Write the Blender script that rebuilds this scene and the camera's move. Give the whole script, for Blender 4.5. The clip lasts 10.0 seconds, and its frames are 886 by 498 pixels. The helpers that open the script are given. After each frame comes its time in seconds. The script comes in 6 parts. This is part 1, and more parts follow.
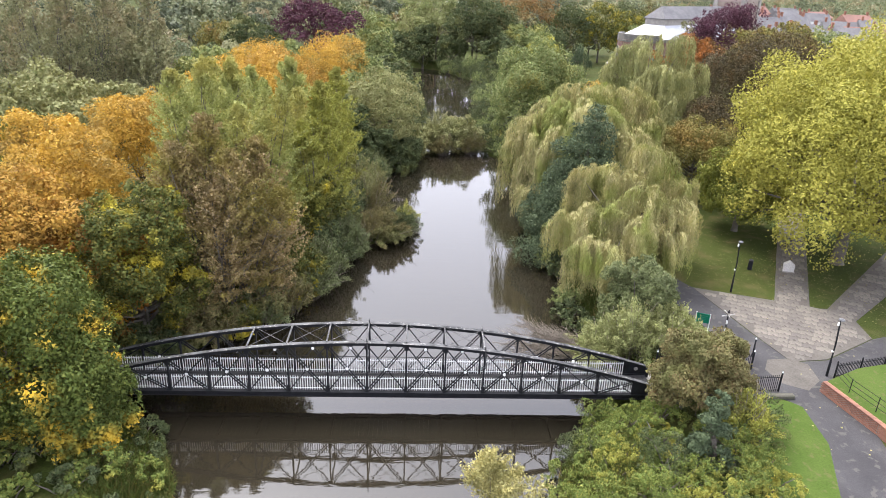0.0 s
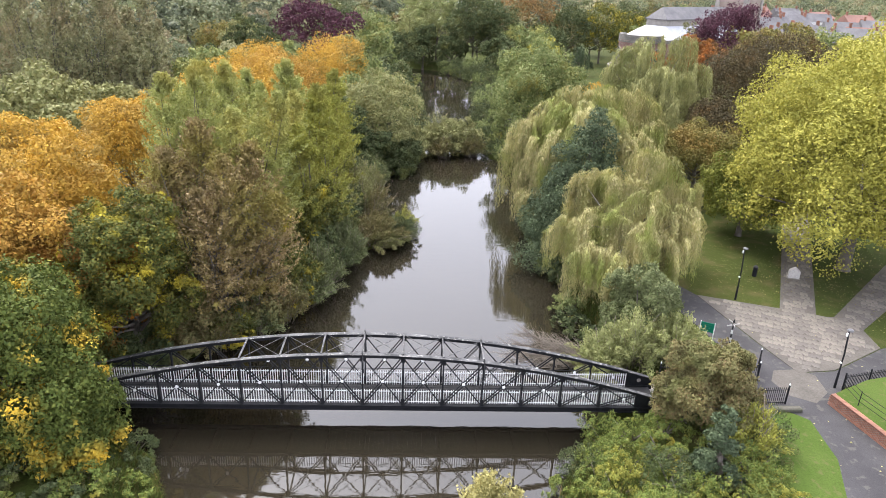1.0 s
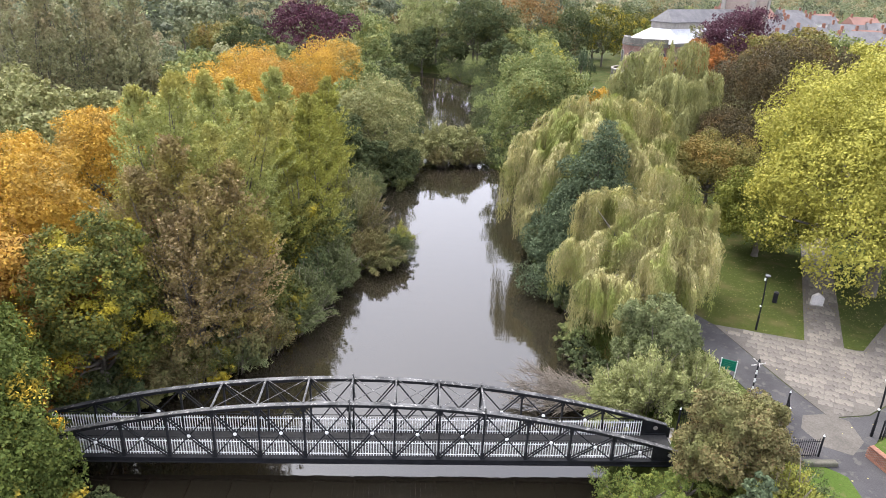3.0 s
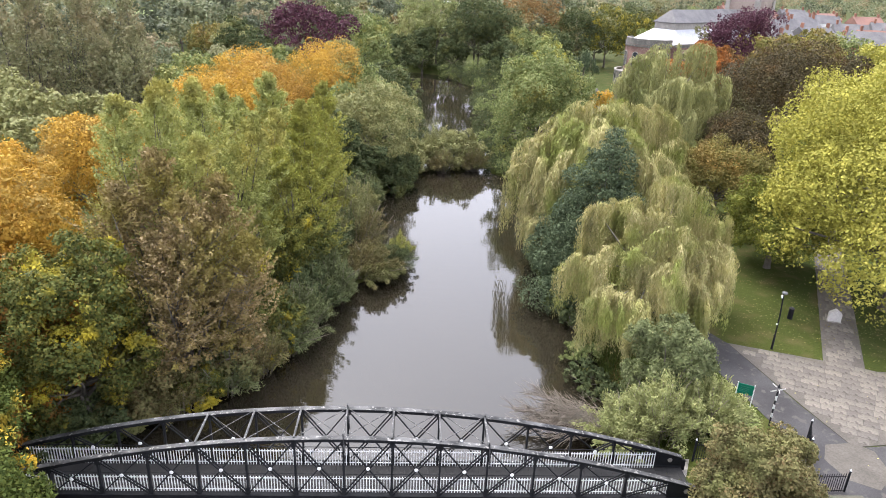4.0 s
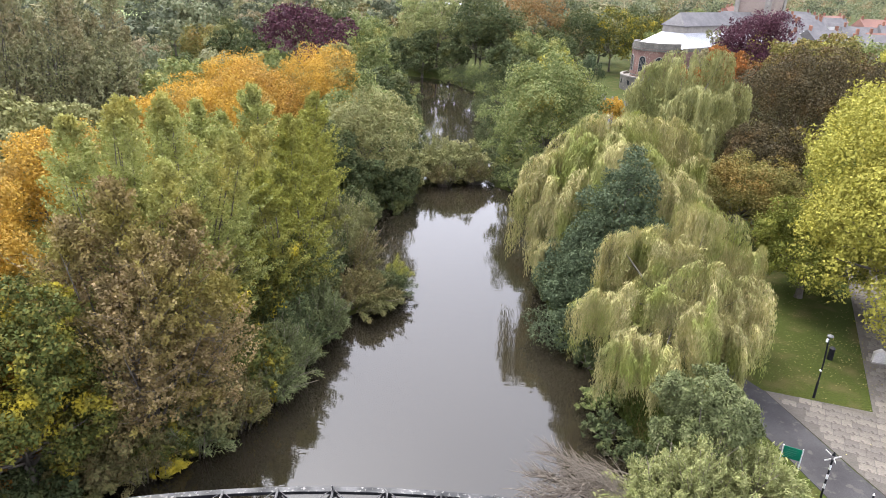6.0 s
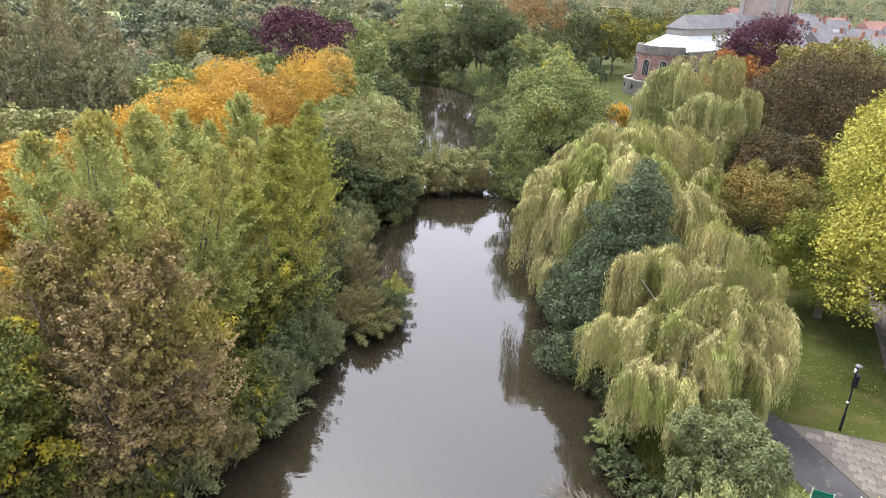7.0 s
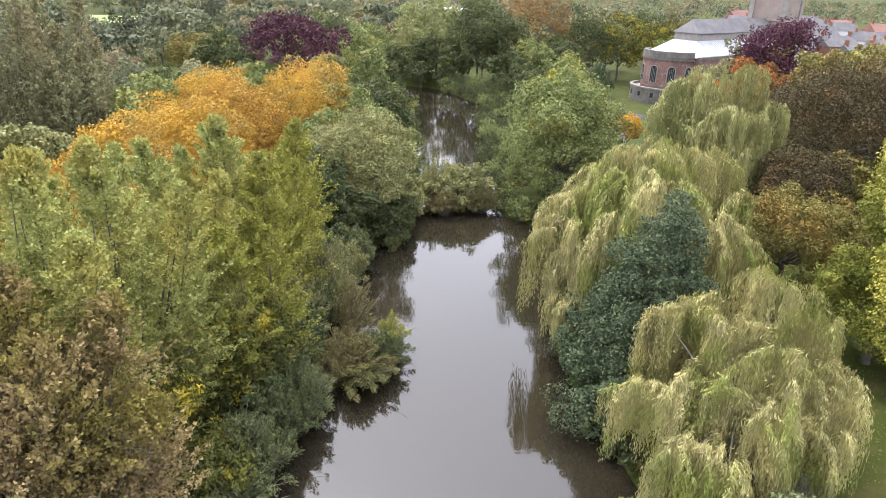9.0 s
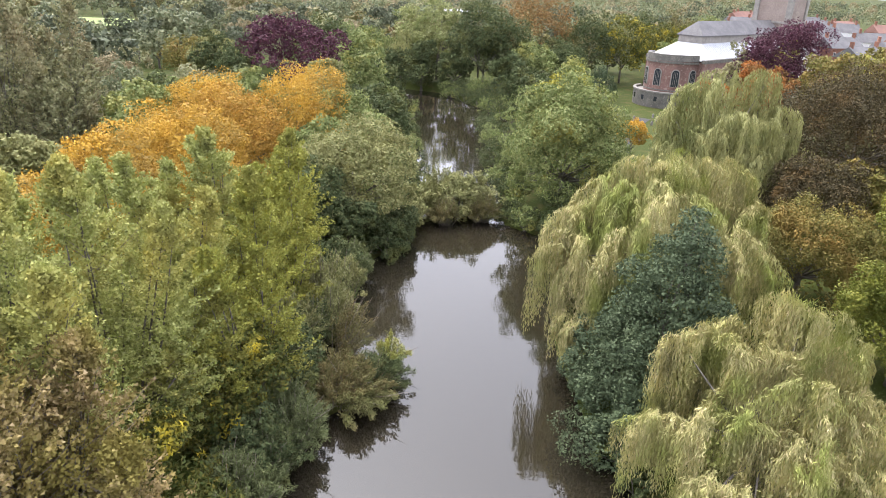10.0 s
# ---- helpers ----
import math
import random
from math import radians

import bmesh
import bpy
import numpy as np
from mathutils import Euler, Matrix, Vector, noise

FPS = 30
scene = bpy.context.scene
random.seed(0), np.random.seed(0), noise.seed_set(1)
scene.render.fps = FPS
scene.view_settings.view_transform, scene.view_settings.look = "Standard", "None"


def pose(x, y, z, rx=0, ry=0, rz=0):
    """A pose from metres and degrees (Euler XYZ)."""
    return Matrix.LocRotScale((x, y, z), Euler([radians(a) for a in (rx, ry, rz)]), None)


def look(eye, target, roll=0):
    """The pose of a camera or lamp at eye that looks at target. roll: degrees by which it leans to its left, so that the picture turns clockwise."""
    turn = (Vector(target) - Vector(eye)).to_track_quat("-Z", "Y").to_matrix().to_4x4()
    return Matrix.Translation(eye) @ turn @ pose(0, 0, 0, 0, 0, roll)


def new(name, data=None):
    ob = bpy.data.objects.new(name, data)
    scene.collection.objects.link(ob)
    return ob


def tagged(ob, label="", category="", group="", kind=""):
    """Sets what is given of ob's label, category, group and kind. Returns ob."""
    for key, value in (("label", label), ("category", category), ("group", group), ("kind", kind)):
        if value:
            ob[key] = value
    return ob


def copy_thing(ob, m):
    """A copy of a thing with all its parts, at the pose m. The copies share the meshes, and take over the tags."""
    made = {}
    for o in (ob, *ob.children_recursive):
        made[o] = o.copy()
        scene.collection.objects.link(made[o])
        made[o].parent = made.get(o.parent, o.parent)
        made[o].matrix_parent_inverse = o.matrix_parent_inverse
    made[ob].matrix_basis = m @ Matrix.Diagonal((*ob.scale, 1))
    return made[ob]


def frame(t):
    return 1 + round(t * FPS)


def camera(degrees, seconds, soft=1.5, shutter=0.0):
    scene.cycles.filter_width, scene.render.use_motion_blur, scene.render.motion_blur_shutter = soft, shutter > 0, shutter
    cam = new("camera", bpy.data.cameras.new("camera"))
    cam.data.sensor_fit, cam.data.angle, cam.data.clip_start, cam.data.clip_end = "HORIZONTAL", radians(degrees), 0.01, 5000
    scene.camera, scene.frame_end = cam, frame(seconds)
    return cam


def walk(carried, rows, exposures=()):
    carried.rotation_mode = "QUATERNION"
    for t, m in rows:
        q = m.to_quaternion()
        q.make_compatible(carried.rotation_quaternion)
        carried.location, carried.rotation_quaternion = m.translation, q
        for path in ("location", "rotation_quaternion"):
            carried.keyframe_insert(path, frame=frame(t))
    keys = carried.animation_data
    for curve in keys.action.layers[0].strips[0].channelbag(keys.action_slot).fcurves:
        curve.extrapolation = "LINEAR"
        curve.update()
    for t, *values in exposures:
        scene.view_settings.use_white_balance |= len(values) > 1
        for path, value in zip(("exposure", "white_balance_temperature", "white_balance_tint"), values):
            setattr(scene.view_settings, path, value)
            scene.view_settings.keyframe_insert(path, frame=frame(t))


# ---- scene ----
cam = camera(66.0, 10.0, soft=0.7)
PATH = [
    (0, (1.3, -0.092, 26.241), (1.398, 1.759, 25.489), 2.3),
    (0.5, (1.408, 0.395, 26.26), (1.505, 2.246, 25.509), 2.3),
    (1, (1.519, 1.157, 26.32), (1.615, 3.008, 25.568), 2.3),
    (1.5, (1.6, 2.056, 26.415), (1.698, 3.907, 25.663), 2.4),
    (2, (1.684, 3.196, 26.474), (1.782, 5.047, 25.722), 2.4),
    (2.5, (1.751, 4.435, 26.513), (1.849, 6.286, 25.761), 2.5),
    (4, (1.893, 8.45, 26.769), (1.989, 10.299, 26.014), 2.5),
    (4.5, (1.876, 9.772, 26.802), (1.971, 11.622, 26.048), 2.5),
    (5, (1.849, 11.324, 26.808), (1.945, 13.174, 26.055), 2.6),
    (5.5, (1.911, 12.843, 26.781), (2.007, 14.693, 26.027), 2.6),
    (7, (2.094, 17.567, 26.924), (2.189, 19.419, 26.174), 2.6),
    (7.5, (2.145, 19.154, 26.986), (2.239, 21.006, 26.236), 2.6),
    (8, (2.18, 20.831, 27.018), (2.273, 22.683, 26.268), 2.5),
    (8.5, (2.169, 22.547, 27.044), (2.264, 24.399, 26.296), 2.4),
    (9, (2.143, 24.313, 27.098), (2.24, 26.166, 26.353), 2.5),
    (9.5, (2.087, 25.828, 27.149), (2.186, 27.682, 26.406), 2.5),
    (10, (2.154, 27.045, 27.224), (2.25, 28.9, 26.482), 2.4),
]
STOPS = 1.5
walk(cam, [(t, look(eye, target, roll)) for t, eye, target, roll in PATH], [(0, STOPS), (10, STOPS)])

# ---- light: an overcast sky with a faint, wide sun ----
SUN_UP, SUN_TURN = 58.0, 330.0
world = bpy.data.worlds.new("overcast")
scene.world = world
world.use_nodes = True
wn, wl = world.node_tree.nodes, world.node_tree.links
wn.clear()
sky = wn.new("ShaderNodeTexSky")
sky.sky_type, sky.sun_disc = "NISHITA", False
sky.sun_elevation, sky.sun_rotation = radians(SUN_UP), radians(SUN_TURN)
sky.air_density, sky.dust_density, sky.ozone_density = 1.0, 6.0, 1.0
grey = wn.new("ShaderNodeHueSaturation")
grey.inputs["Saturation"].default_value = 0.22
back = wn.new("ShaderNodeBackground")
back.inputs["Strength"].default_value = 0.15
wout = wn.new("ShaderNodeOutputWorld")
cloud = wn.new("ShaderNodeMix")
cloud.data_type = "RGBA"
cloud.inputs["Factor"].default_value = 0.55
cloud.inputs[7].default_value = (8.9, 9.1, 11.1, 1)
wl.new(sky.outputs["Color"], grey.inputs["Color"])
wl.new(grey.outputs["Color"], cloud.inputs[6])
wl.new(cloud.outputs[2], back.inputs["Color"])
wl.new(back.outputs["Background"], wout.inputs["Surface"])
sun = new("sun", bpy.data.lights.new("sun", "SUN"))
sun.data.energy, sun.data.angle, sun.data.color = 1.4, radians(30), (1.0, 0.96, 0.9)
a, e = radians(SUN_TURN), radians(SUN_UP)
sun.matrix_world = look((math.sin(a) * math.cos(e) * 100, math.cos(a) * math.cos(e) * 100, math.sin(e) * 100), (0, 0, 0))


# ---- materials ----
def material(name, base, rough=0.8, metal=0.0, spec=0.5):
    m = bpy.data.materials.new(name)
    m.use_nodes = True
    p = m.node_tree.nodes["Principled BSDF"]
    p.inputs["Base Color"].default_value = (*base, 1)
    p.inputs["Roughness"].default_value = rough
    p.inputs["Metallic"].default_value = metal
    p.inputs["Specular IOR Level"].default_value = spec
    return m, m.node_tree.nodes, m.node_tree.links, p


def noise_node(n, l, scale, detail=4.0, where="Object"):
    co = n.new("ShaderNodeTexCoord")
    tex = n.new("ShaderNodeTexNoise")
    tex.inputs["Scale"].default_value, tex.inputs["Detail"].default_value = scale, detail
    l.new(co.outputs[where], tex.inputs["Vector"])
    return tex


def ramp_node(n, l, source, stops):
    r = n.new("ShaderNodeValToRGB")
    while len(r.color_ramp.elements) < len(stops):
        r.color_ramp.elements.new(0.5)
    for el, (at, c) in zip(r.color_ramp.elements, stops):
        el.position, el.color = at, (*c, 1)
    l.new(source, r.inputs["Fac"])
    return r


def mix_node(n, l, fac, c1, c2, blend="MIX"):
    m = n.new("ShaderNodeMix")
    m.data_type, m.blend_type = "RGBA", blend
    for sock, v in ((m.inputs["Factor"], fac), (m.inputs[6], c1), (m.inputs[7], c2)):
        if isinstance(v, (int, float)):
            sock.default_value = v
        elif isinstance(v, tuple):
            sock.default_value = (*v, 1)
        else:
            l.new(v, sock)
    return m.outputs[2]


def bump_node(n, l, p, height, strength=0.3, distance=0.02):
    b = n.new("ShaderNodeBump")
    b.inputs["Strength"].default_value, b.inputs["Distance"].default_value = strength, distance
    l.new(height, b.inputs["Height"])
    l.new(b.outputs["Normal"], p.inputs["Normal"])


def surface(name, c1, c2, scale, rough=0.85, fine=20.0, bump=0.3, c3=None, metal=0.0, piece=0.0, spec=0.4):
    """Two-scale mottled surface: stains between c1 and c2, fine grain and relief; pieces differ by their own random."""
    if max(c1) < 0.5:
        c1, c2 = tuple(v * 0.7 for v in c1), tuple(v * 0.7 for v in c2)
        c3 = tuple(v * 0.7 for v in c3) if c3 else None
    m, n, l, p = material(name, c1, rough, metal, spec)
    big, small = noise_node(n, l, scale), noise_node(n, l, fine, 6)
    stain = ramp_node(n, l, big.outputs["Fac"], [(0.35, c1), (0.65, c2)])
    grain = ramp_node(n, l, small.outputs["Fac"], [(0.3, (0.78, 0.78, 0.78)), (0.7, (1.15, 1.15, 1.15))])
    col = mix_node(n, l, 1.0, stain.outputs["Color"], grain.outputs["Color"], "MULTIPLY")
    if c3:
        spots = noise_node(n, l, scale * 5.3, 3)
        cut = ramp_node(n, l, spots.outputs["Fac"], [(0.58, (0, 0, 0)), (0.66, (1, 1, 1))])
        col = mix_node(n, l, cut.outputs["Color"], col, c3)
    if piece:
        info = n.new("ShaderNodeObjectInfo")
        vary = ramp_node(n, l, info.outputs["Random"], [(0.0, (1 - piece,) * 3), (1.0, (1 + piece, 1 + piece * 0.9, 1 + piece * 0.8))])
        col = mix_node(n, l, 1.0, col, vary.outputs["Color"], "MULTIPLY")
    l.new(col, p.inputs["Base Color"])
    bump_node(n, l, p, small.outputs["Fac"], bump)
    return m


def foliage(name, stops, patch=None, patch_scale=0.25, patch_at=0.55, through_light=0.13, rough=0.6):
    """Leaves: each leaf takes its own tint from stops; patch tints whole sprays of the crown."""
    stops = [(c[0] * 0.84, c[1] * 0.762, c[2] * 0.74) for c in stops]
    patch = (patch[0] * 0.84, patch[1] * 0.762, patch[2] * 0.74) if patch else None
    m, n, l, p = material(name, stops[0], rough, 0.0, 0.08)
    geo = n.new("ShaderNodeNewGeometry")
    k = len(stops)
    col = ramp_node(n, l, geo.outputs["Random Per Island"], [(i / max(1, k - 1), c) for i, c in enumerate(stops)]).outputs["Color"]
    if patch:
        big = noise_node(n, l, patch_scale, 3)
        cut = ramp_node(n, l, big.outputs["Fac"], [(patch_at - 0.06, (0, 0, 0)), (patch_at + 0.1, (1, 1, 1))])
        col = mix_node(n, l, cut.outputs["Color"], col, patch)
    mid = noise_node(n, l, 0.9, 2)
    soft = ramp_node(n, l, mid.outputs["Fac"], [(0.3, (0.72, 0.74, 0.72)), (0.7, (1.22, 1.2, 1.15))])
    col = mix_node(n, l, 1.0, col, soft.outputs["Color"], "MULTIPLY")
    col = mix_node(n, l, 0.05, col, (0.1, 0.1, 0.1))
    l.new(col, p.inputs["Base Color"])
    tr = n.new("ShaderNodeBsdfTranslucent")
    l.new(col, tr.inputs["Color"])
    mx = n.new("ShaderNodeMixShader")
    mx.inputs["Fac"].default_value = through_light
    l.new(p.outputs["BSDF"], mx.inputs[1])
    l.new(tr.outputs["BSDF"], mx.inputs[2])
    l.new(mx.outputs["Shader"], n["Material Output"].inputs["Surface"])
    return m


BARK = surface("bark", (0.13, 0.11, 0.09), (0.2, 0.18, 0.15), 1.5, 0.95, 12, 0.6)
TWIG = surface("pale_twig", (0.3, 0.25, 0.2), (0.22, 0.19, 0.15), 2.0, 0.95, 12, 0.4)
F_MAPLE = foliage("maple_leaves", [(0.0625, 0.1005, 0.01944), (0.08925, 0.1313, 0.02436), (0.1338, 0.1703, 0.03408), (0.067, 0.1078, 0.02436)], (0.75, 0.546, 0.06), 0.42, 0.6)
F_SPOT = foliage("green_yellow_leaves", [(0.05886, 0.09145, 0.02421), (0.0981, 0.1279, 0.02763), (0.1179, 0.1371, 0.03456), (0.1962, 0.1831, 0.03456)], (0.5472, 0.4848, 0.0432), 0.42, 0.585)
F_AMBER = foliage("amber_leaves", [(0.494, 0.3, 0.05175), (0.532, 0.36, 0.069), (0.4085, 0.235, 0.046), (0.437, 0.33, 0.069)], (0.38, 0.24, 0.0575), 0.3, 0.56)
F_GOLD = foliage("golden_leaves", [(0.5832, 0.3927, 0.055), (0.5292, 0.3468, 0.05), (0.648, 0.4488, 0.08), (0.4752, 0.306, 0.05)], (0.3672, 0.2754, 0.08), 0.22, 0.54)
F_RUST = foliage("rusty_leaves", [(0.24, 0.1275, 0.027), (0.288, 0.153, 0.027), (0.192, 0.119, 0.036), (0.16, 0.136, 0.036)], (0.384, 0.187, 0.027), 0.3, 0.5)
F_POPLAR = foliage("poplar_leaves", [(0.3223, 0.3936, 0.1116), (0.3971, 0.467, 0.1526), (0.4728, 0.5362, 0.2136), (0.2466, 0.3066, 0.07591)], (0.429, 0.4225, 0.1152), 0.2, 0.55)
F_ASHY = foliage("browning_poplar_leaves", [(0.2804, 0.2292, 0.1021), (0.356, 0.2857, 0.142), (0.2153, 0.1866, 0.06311), (0.4496, 0.3721, 0.2211)], (0.2614, 0.2419, 0.06311), 0.25, 0.52)
F_LIME = foliage("lime_poplar_leaves", [(0.3143, 0.3655, 0.07319), (0.3857, 0.4279, 0.1046), (0.2542, 0.303, 0.06276), (0.3857, 0.3757, 0.06276)], (0.2639, 0.2816, 0.07319), 0.25, 0.55)
F_DARK = foliage("dark_green_leaves", [(0.077, 0.113, 0.0427), (0.11, 0.151, 0.0617), (0.055, 0.0864, 0.0361), (0.165, 0.194, 0.0855)], (0.143, 0.162, 0.0475), 0.3, 0.58)
F_SAGE = foliage("grey_willow_leaves", [(0.2661, 0.3021, 0.122), (0.3431, 0.3747, 0.1728), (0.1998, 0.2417, 0.09148), (0.4094, 0.423, 0.2033)], (0.2324, 0.2417, 0.09148), 0.3, 0.56)
F_PALE = foliage("pale_bush_leaves", [(0.3177, 0.3724, 0.1449), (0.3969, 0.4512, 0.1998), (0.2376, 0.304, 0.1107), (0.4558, 0.4854, 0.2439)], (0.198, 0.2707, 0.0999), 0.4, 0.56)
F_LILAC = foliage("soft_green_leaves", [(0.1443, 0.1856, 0.0798), (0.1894, 0.2386, 0.1033), (0.09922, 0.1369, 0.05586), (0.2435, 0.2822, 0.1436)])
F_WILLOW = foliage("weeping_willow_leaves", [(0.4374, 0.4448, 0.1872), (0.5309, 0.5246, 0.2457), (0.3427, 0.3732, 0.1405), (0.638, 0.584, 0.3278)], (0.3078, 0.3732, 0.1058), 0.3, 0.54)
F_WILLOW2 = foliage("pale_willow_leaves", [(0.3546, 0.3803, 0.1601), (0.4166, 0.4395, 0.1958), (0.2836, 0.3218, 0.1245)], (0.2748, 0.3218, 0.1245), 0.3, 0.55)
F_ALDER = foliage("blue_green_leaves", [(0.0798, 0.1242, 0.0663), (0.1134, 0.1656, 0.0897), (0.0588, 0.092, 0.04836), (0.168, 0.23, 0.1326)])
F_GREY = foliage("grey_olive_leaves", [(0.267, 0.3073, 0.1618), (0.3471, 0.3824, 0.2114), (0.2069, 0.2321, 0.112), (0.4405, 0.4506, 0.2737)], (0.3337, 0.3005, 0.1742), 0.15, 0.55)
F_GREEN = foliage("mid_green_leaves", [(0.2001, 0.2651, 0.08984), (0.2627, 0.3344, 0.1262), (0.1375, 0.1959, 0.06316), (0.3612, 0.4148, 0.1806)], (0.3488, 0.3455, 0.08984), 0.2, 0.6)
F_PLANE = foliage("yellow_green_plane_leaves", [(0.41, 0.42, 0.08), (0.46, 0.46, 0.1), (0.36, 0.38, 0.07), (0.31, 0.335, 0.06)], (0.34, 0.36, 0.07), 0.25, 0.55)
# darker copy of the plane leaves: shade under the larger crowns is in the colour
F_PLANE_SHADE = foliage("shaded_plane_leaves", [(0.1872, 0.2262, 0.0375), (0.2448, 0.2808, 0.0525), (0.144, 0.1833, 0.03375), (0.288, 0.3042, 0.06)], (0.144, 0.1872, 0.0375), 0.3, 0.55)
# leaves for distant trees: air haze is painted in as greyer, less saturated tints
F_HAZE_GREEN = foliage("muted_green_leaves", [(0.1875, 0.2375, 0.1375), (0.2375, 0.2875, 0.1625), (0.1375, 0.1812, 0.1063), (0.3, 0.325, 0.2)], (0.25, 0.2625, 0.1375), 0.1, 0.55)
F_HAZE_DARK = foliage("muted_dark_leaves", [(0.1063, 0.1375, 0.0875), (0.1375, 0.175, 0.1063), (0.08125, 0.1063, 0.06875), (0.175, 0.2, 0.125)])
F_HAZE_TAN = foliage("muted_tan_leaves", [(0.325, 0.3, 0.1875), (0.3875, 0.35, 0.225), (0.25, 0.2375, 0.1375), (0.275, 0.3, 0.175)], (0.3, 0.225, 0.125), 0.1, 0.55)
F_RUSSET = foliage("russet_leaves", [(0.3, 0.19, 0.075), (0.36, 0.23, 0.09), (0.24, 0.16, 0.065), (0.27, 0.21, 0.08)], (0.24, 0.19, 0.08), 0.15, 0.56)
F_BROWN = foliage("brown_autumn_leaves", [(0.2183, 0.2028, 0.06176), (0.2641, 0.2417, 0.07503), (0.1639, 0.1697, 0.04848), (0.2098, 0.2299, 0.06176)], (0.2641, 0.1922, 0.05293), 0.25, 0.56)
F_BEECH = foliage("dark_copper_leaves", [(0.078, 0.07091, 0.03574), (0.1018, 0.09116, 0.04467), (0.0546, 0.05064, 0.02681), (0.1247, 0.1013, 0.04467)], (0.1247, 0.08103, 0.02681), 0.2, 0.58)
F_PURPLE = foliage("purple_leaves", [(0.084, 0.0325, 0.052), (0.108, 0.0416, 0.0676), (0.06, 0.0234, 0.039), (0.144, 0.0585, 0.0845)], through_light=0.1)
F_ORANGE = foliage("orange_red_leaves", [(0.42, 0.16, 0.04), (0.48, 0.2, 0.05), (0.33, 0.14, 0.04)], (0.25, 0.16, 0.06), 0.4, 0.52)
F_BRAMBLE = foliage("bramble_leaves", [(0.151, 0.228, 0.0522), (0.214, 0.296, 0.0731), (0.113, 0.171, 0.0418), (0.34, 0.365, 0.0836)], (0.529, 0.456, 0.0731), 0.35, 0.6)
F_OLIVE = foliage("olive_brown_leaves", [(0.198, 0.195, 0.08), (0.258, 0.242, 0.11), (0.146, 0.158, 0.06), (0.206, 0.149, 0.07)], (0.163, 0.186, 0.07), 0.4, 0.55)
F_CITRUS = foliage("bright_yellow_leaves", [(0.416, 0.4032, 0.1428), (0.464, 0.4536, 0.1904), (0.336, 0.3528, 0.1428)])
F_REED = foliage("reed_blades", [(0.0837, 0.132, 0.026), (0.121, 0.179, 0.0365), (0.0651, 0.104, 0.0208), (0.232, 0.188, 0.0624)])

IRON = surface("black_painted_iron", (0.012, 0.0125, 0.015), (0.02, 0.021, 0.024), 2.5, 0.7, 25, 0.15, spec=0.2)
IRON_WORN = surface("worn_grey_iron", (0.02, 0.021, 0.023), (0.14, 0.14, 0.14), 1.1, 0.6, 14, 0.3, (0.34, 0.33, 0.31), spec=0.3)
WHITE = surface("white_paint", (0.78, 0.78, 0.77), (0.66, 0.66, 0.64), 3.0, 0.5, 25, 0.1)
DECK = surface("dark_deck_boards", (0.02, 0.0195, 0.019), (0.036, 0.034, 0.033), 0.8, 0.8, 14, 0.3)
TARMAC = surface("tarmac", (0.046, 0.043, 0.045), (0.076, 0.072, 0.074), 0.35, 0.85, 18, 0.4, (0.1, 0.092, 0.084))
FLAG = surface("worn_flagstone", (0.15, 0.132, 0.112), (0.235, 0.21, 0.18), 0.4, 0.75, 9, 0.3, (0.095, 0.083, 0.07), piece=0.26)
FLAG_BED = surface("paving_bed", (0.115, 0.102, 0.086), (0.15, 0.134, 0.113), 0.7, 0.85, 9, 0.3)
MARKER = surface("pale_marker_stone", (0.5, 0.48, 0.45), (0.4, 0.385, 0.36), 1.2, 0.8, 12, 0.3)
LAWN_GRASS = surface("mown_lawn_grass", (0.07, 0.115, 0.018), (0.092, 0.135, 0.026), 0.5, 0.95, 14, 0.5, (0.115, 0.125, 0.04), spec=0.15)
MOSSY = surface("mossy_old_stone", (0.14, 0.13, 0.1), (0.09, 0.1, 0.06), 1.2, 0.95, 10, 0.5)
STONE = surface("pale_stone", (0.4, 0.37, 0.33), (0.3, 0.28, 0.25), 0.8, 0.9, 10, 0.4)
PARAPET = surface("blackened_stone", (0.24, 0.22, 0.19), (0.15, 0.145, 0.125), 0.5, 0.9, 6, 0.4, (0.3, 0.27, 0.24))
SANDSTONE = surface("red_sandstone", (0.3, 0.18, 0.15), (0.2, 0.12, 0.1), 0.35, 0.9, 3, 0.4, (0.36, 0.28, 0.24), piece=0.15)
TOWER_STONE = surface("weathered_pink_stone", (0.42, 0.34, 0.29), (0.33, 0.26, 0.22), 0.3, 0.9, 3, 0.4)
BRICK = surface("red_brick", (0.36, 0.16, 0.1), (0.28, 0.13, 0.09), 1.0, 0.9, 12, 0.4, (0.24, 0.2, 0.17), piece=0.2)
MORTAR = surface("mortar", (0.3, 0.28, 0.25), (0.24, 0.22, 0.2), 2.0, 0.95, 15, 0.3)
COPING = surface("orange_coping_brick", (0.36, 0.17, 0.11), (0.28, 0.14, 0.1), 1.0, 0.85, 14, 0.3, piece=0.15)
SLATE = surface("slate_roof", (0.13, 0.125, 0.13), (0.19, 0.18, 0.18), 0.4, 0.7, 4, 0.3)
LEAD = surface("white_roof_sheet", (0.49, 0.5, 0.52), (0.42, 0.43, 0.45), 0.3, 0.5, 2, 0.1)
TILE = surface("red_roof_tile", (0.33, 0.17, 0.13), (0.26, 0.14, 0.11), 0.3, 0.85, 3, 0.3)
RENDERED = surface("pale_render", (0.7, 0.69, 0.68), (0.6, 0.6, 0.6), 0.2, 0.85, 3, 0.2)
GREEN_SIGN = surface("green_sign", (0.0, 0.22, 0.13), (0.0, 0.19, 0.11), 2, 0.4, 20, 0.05)
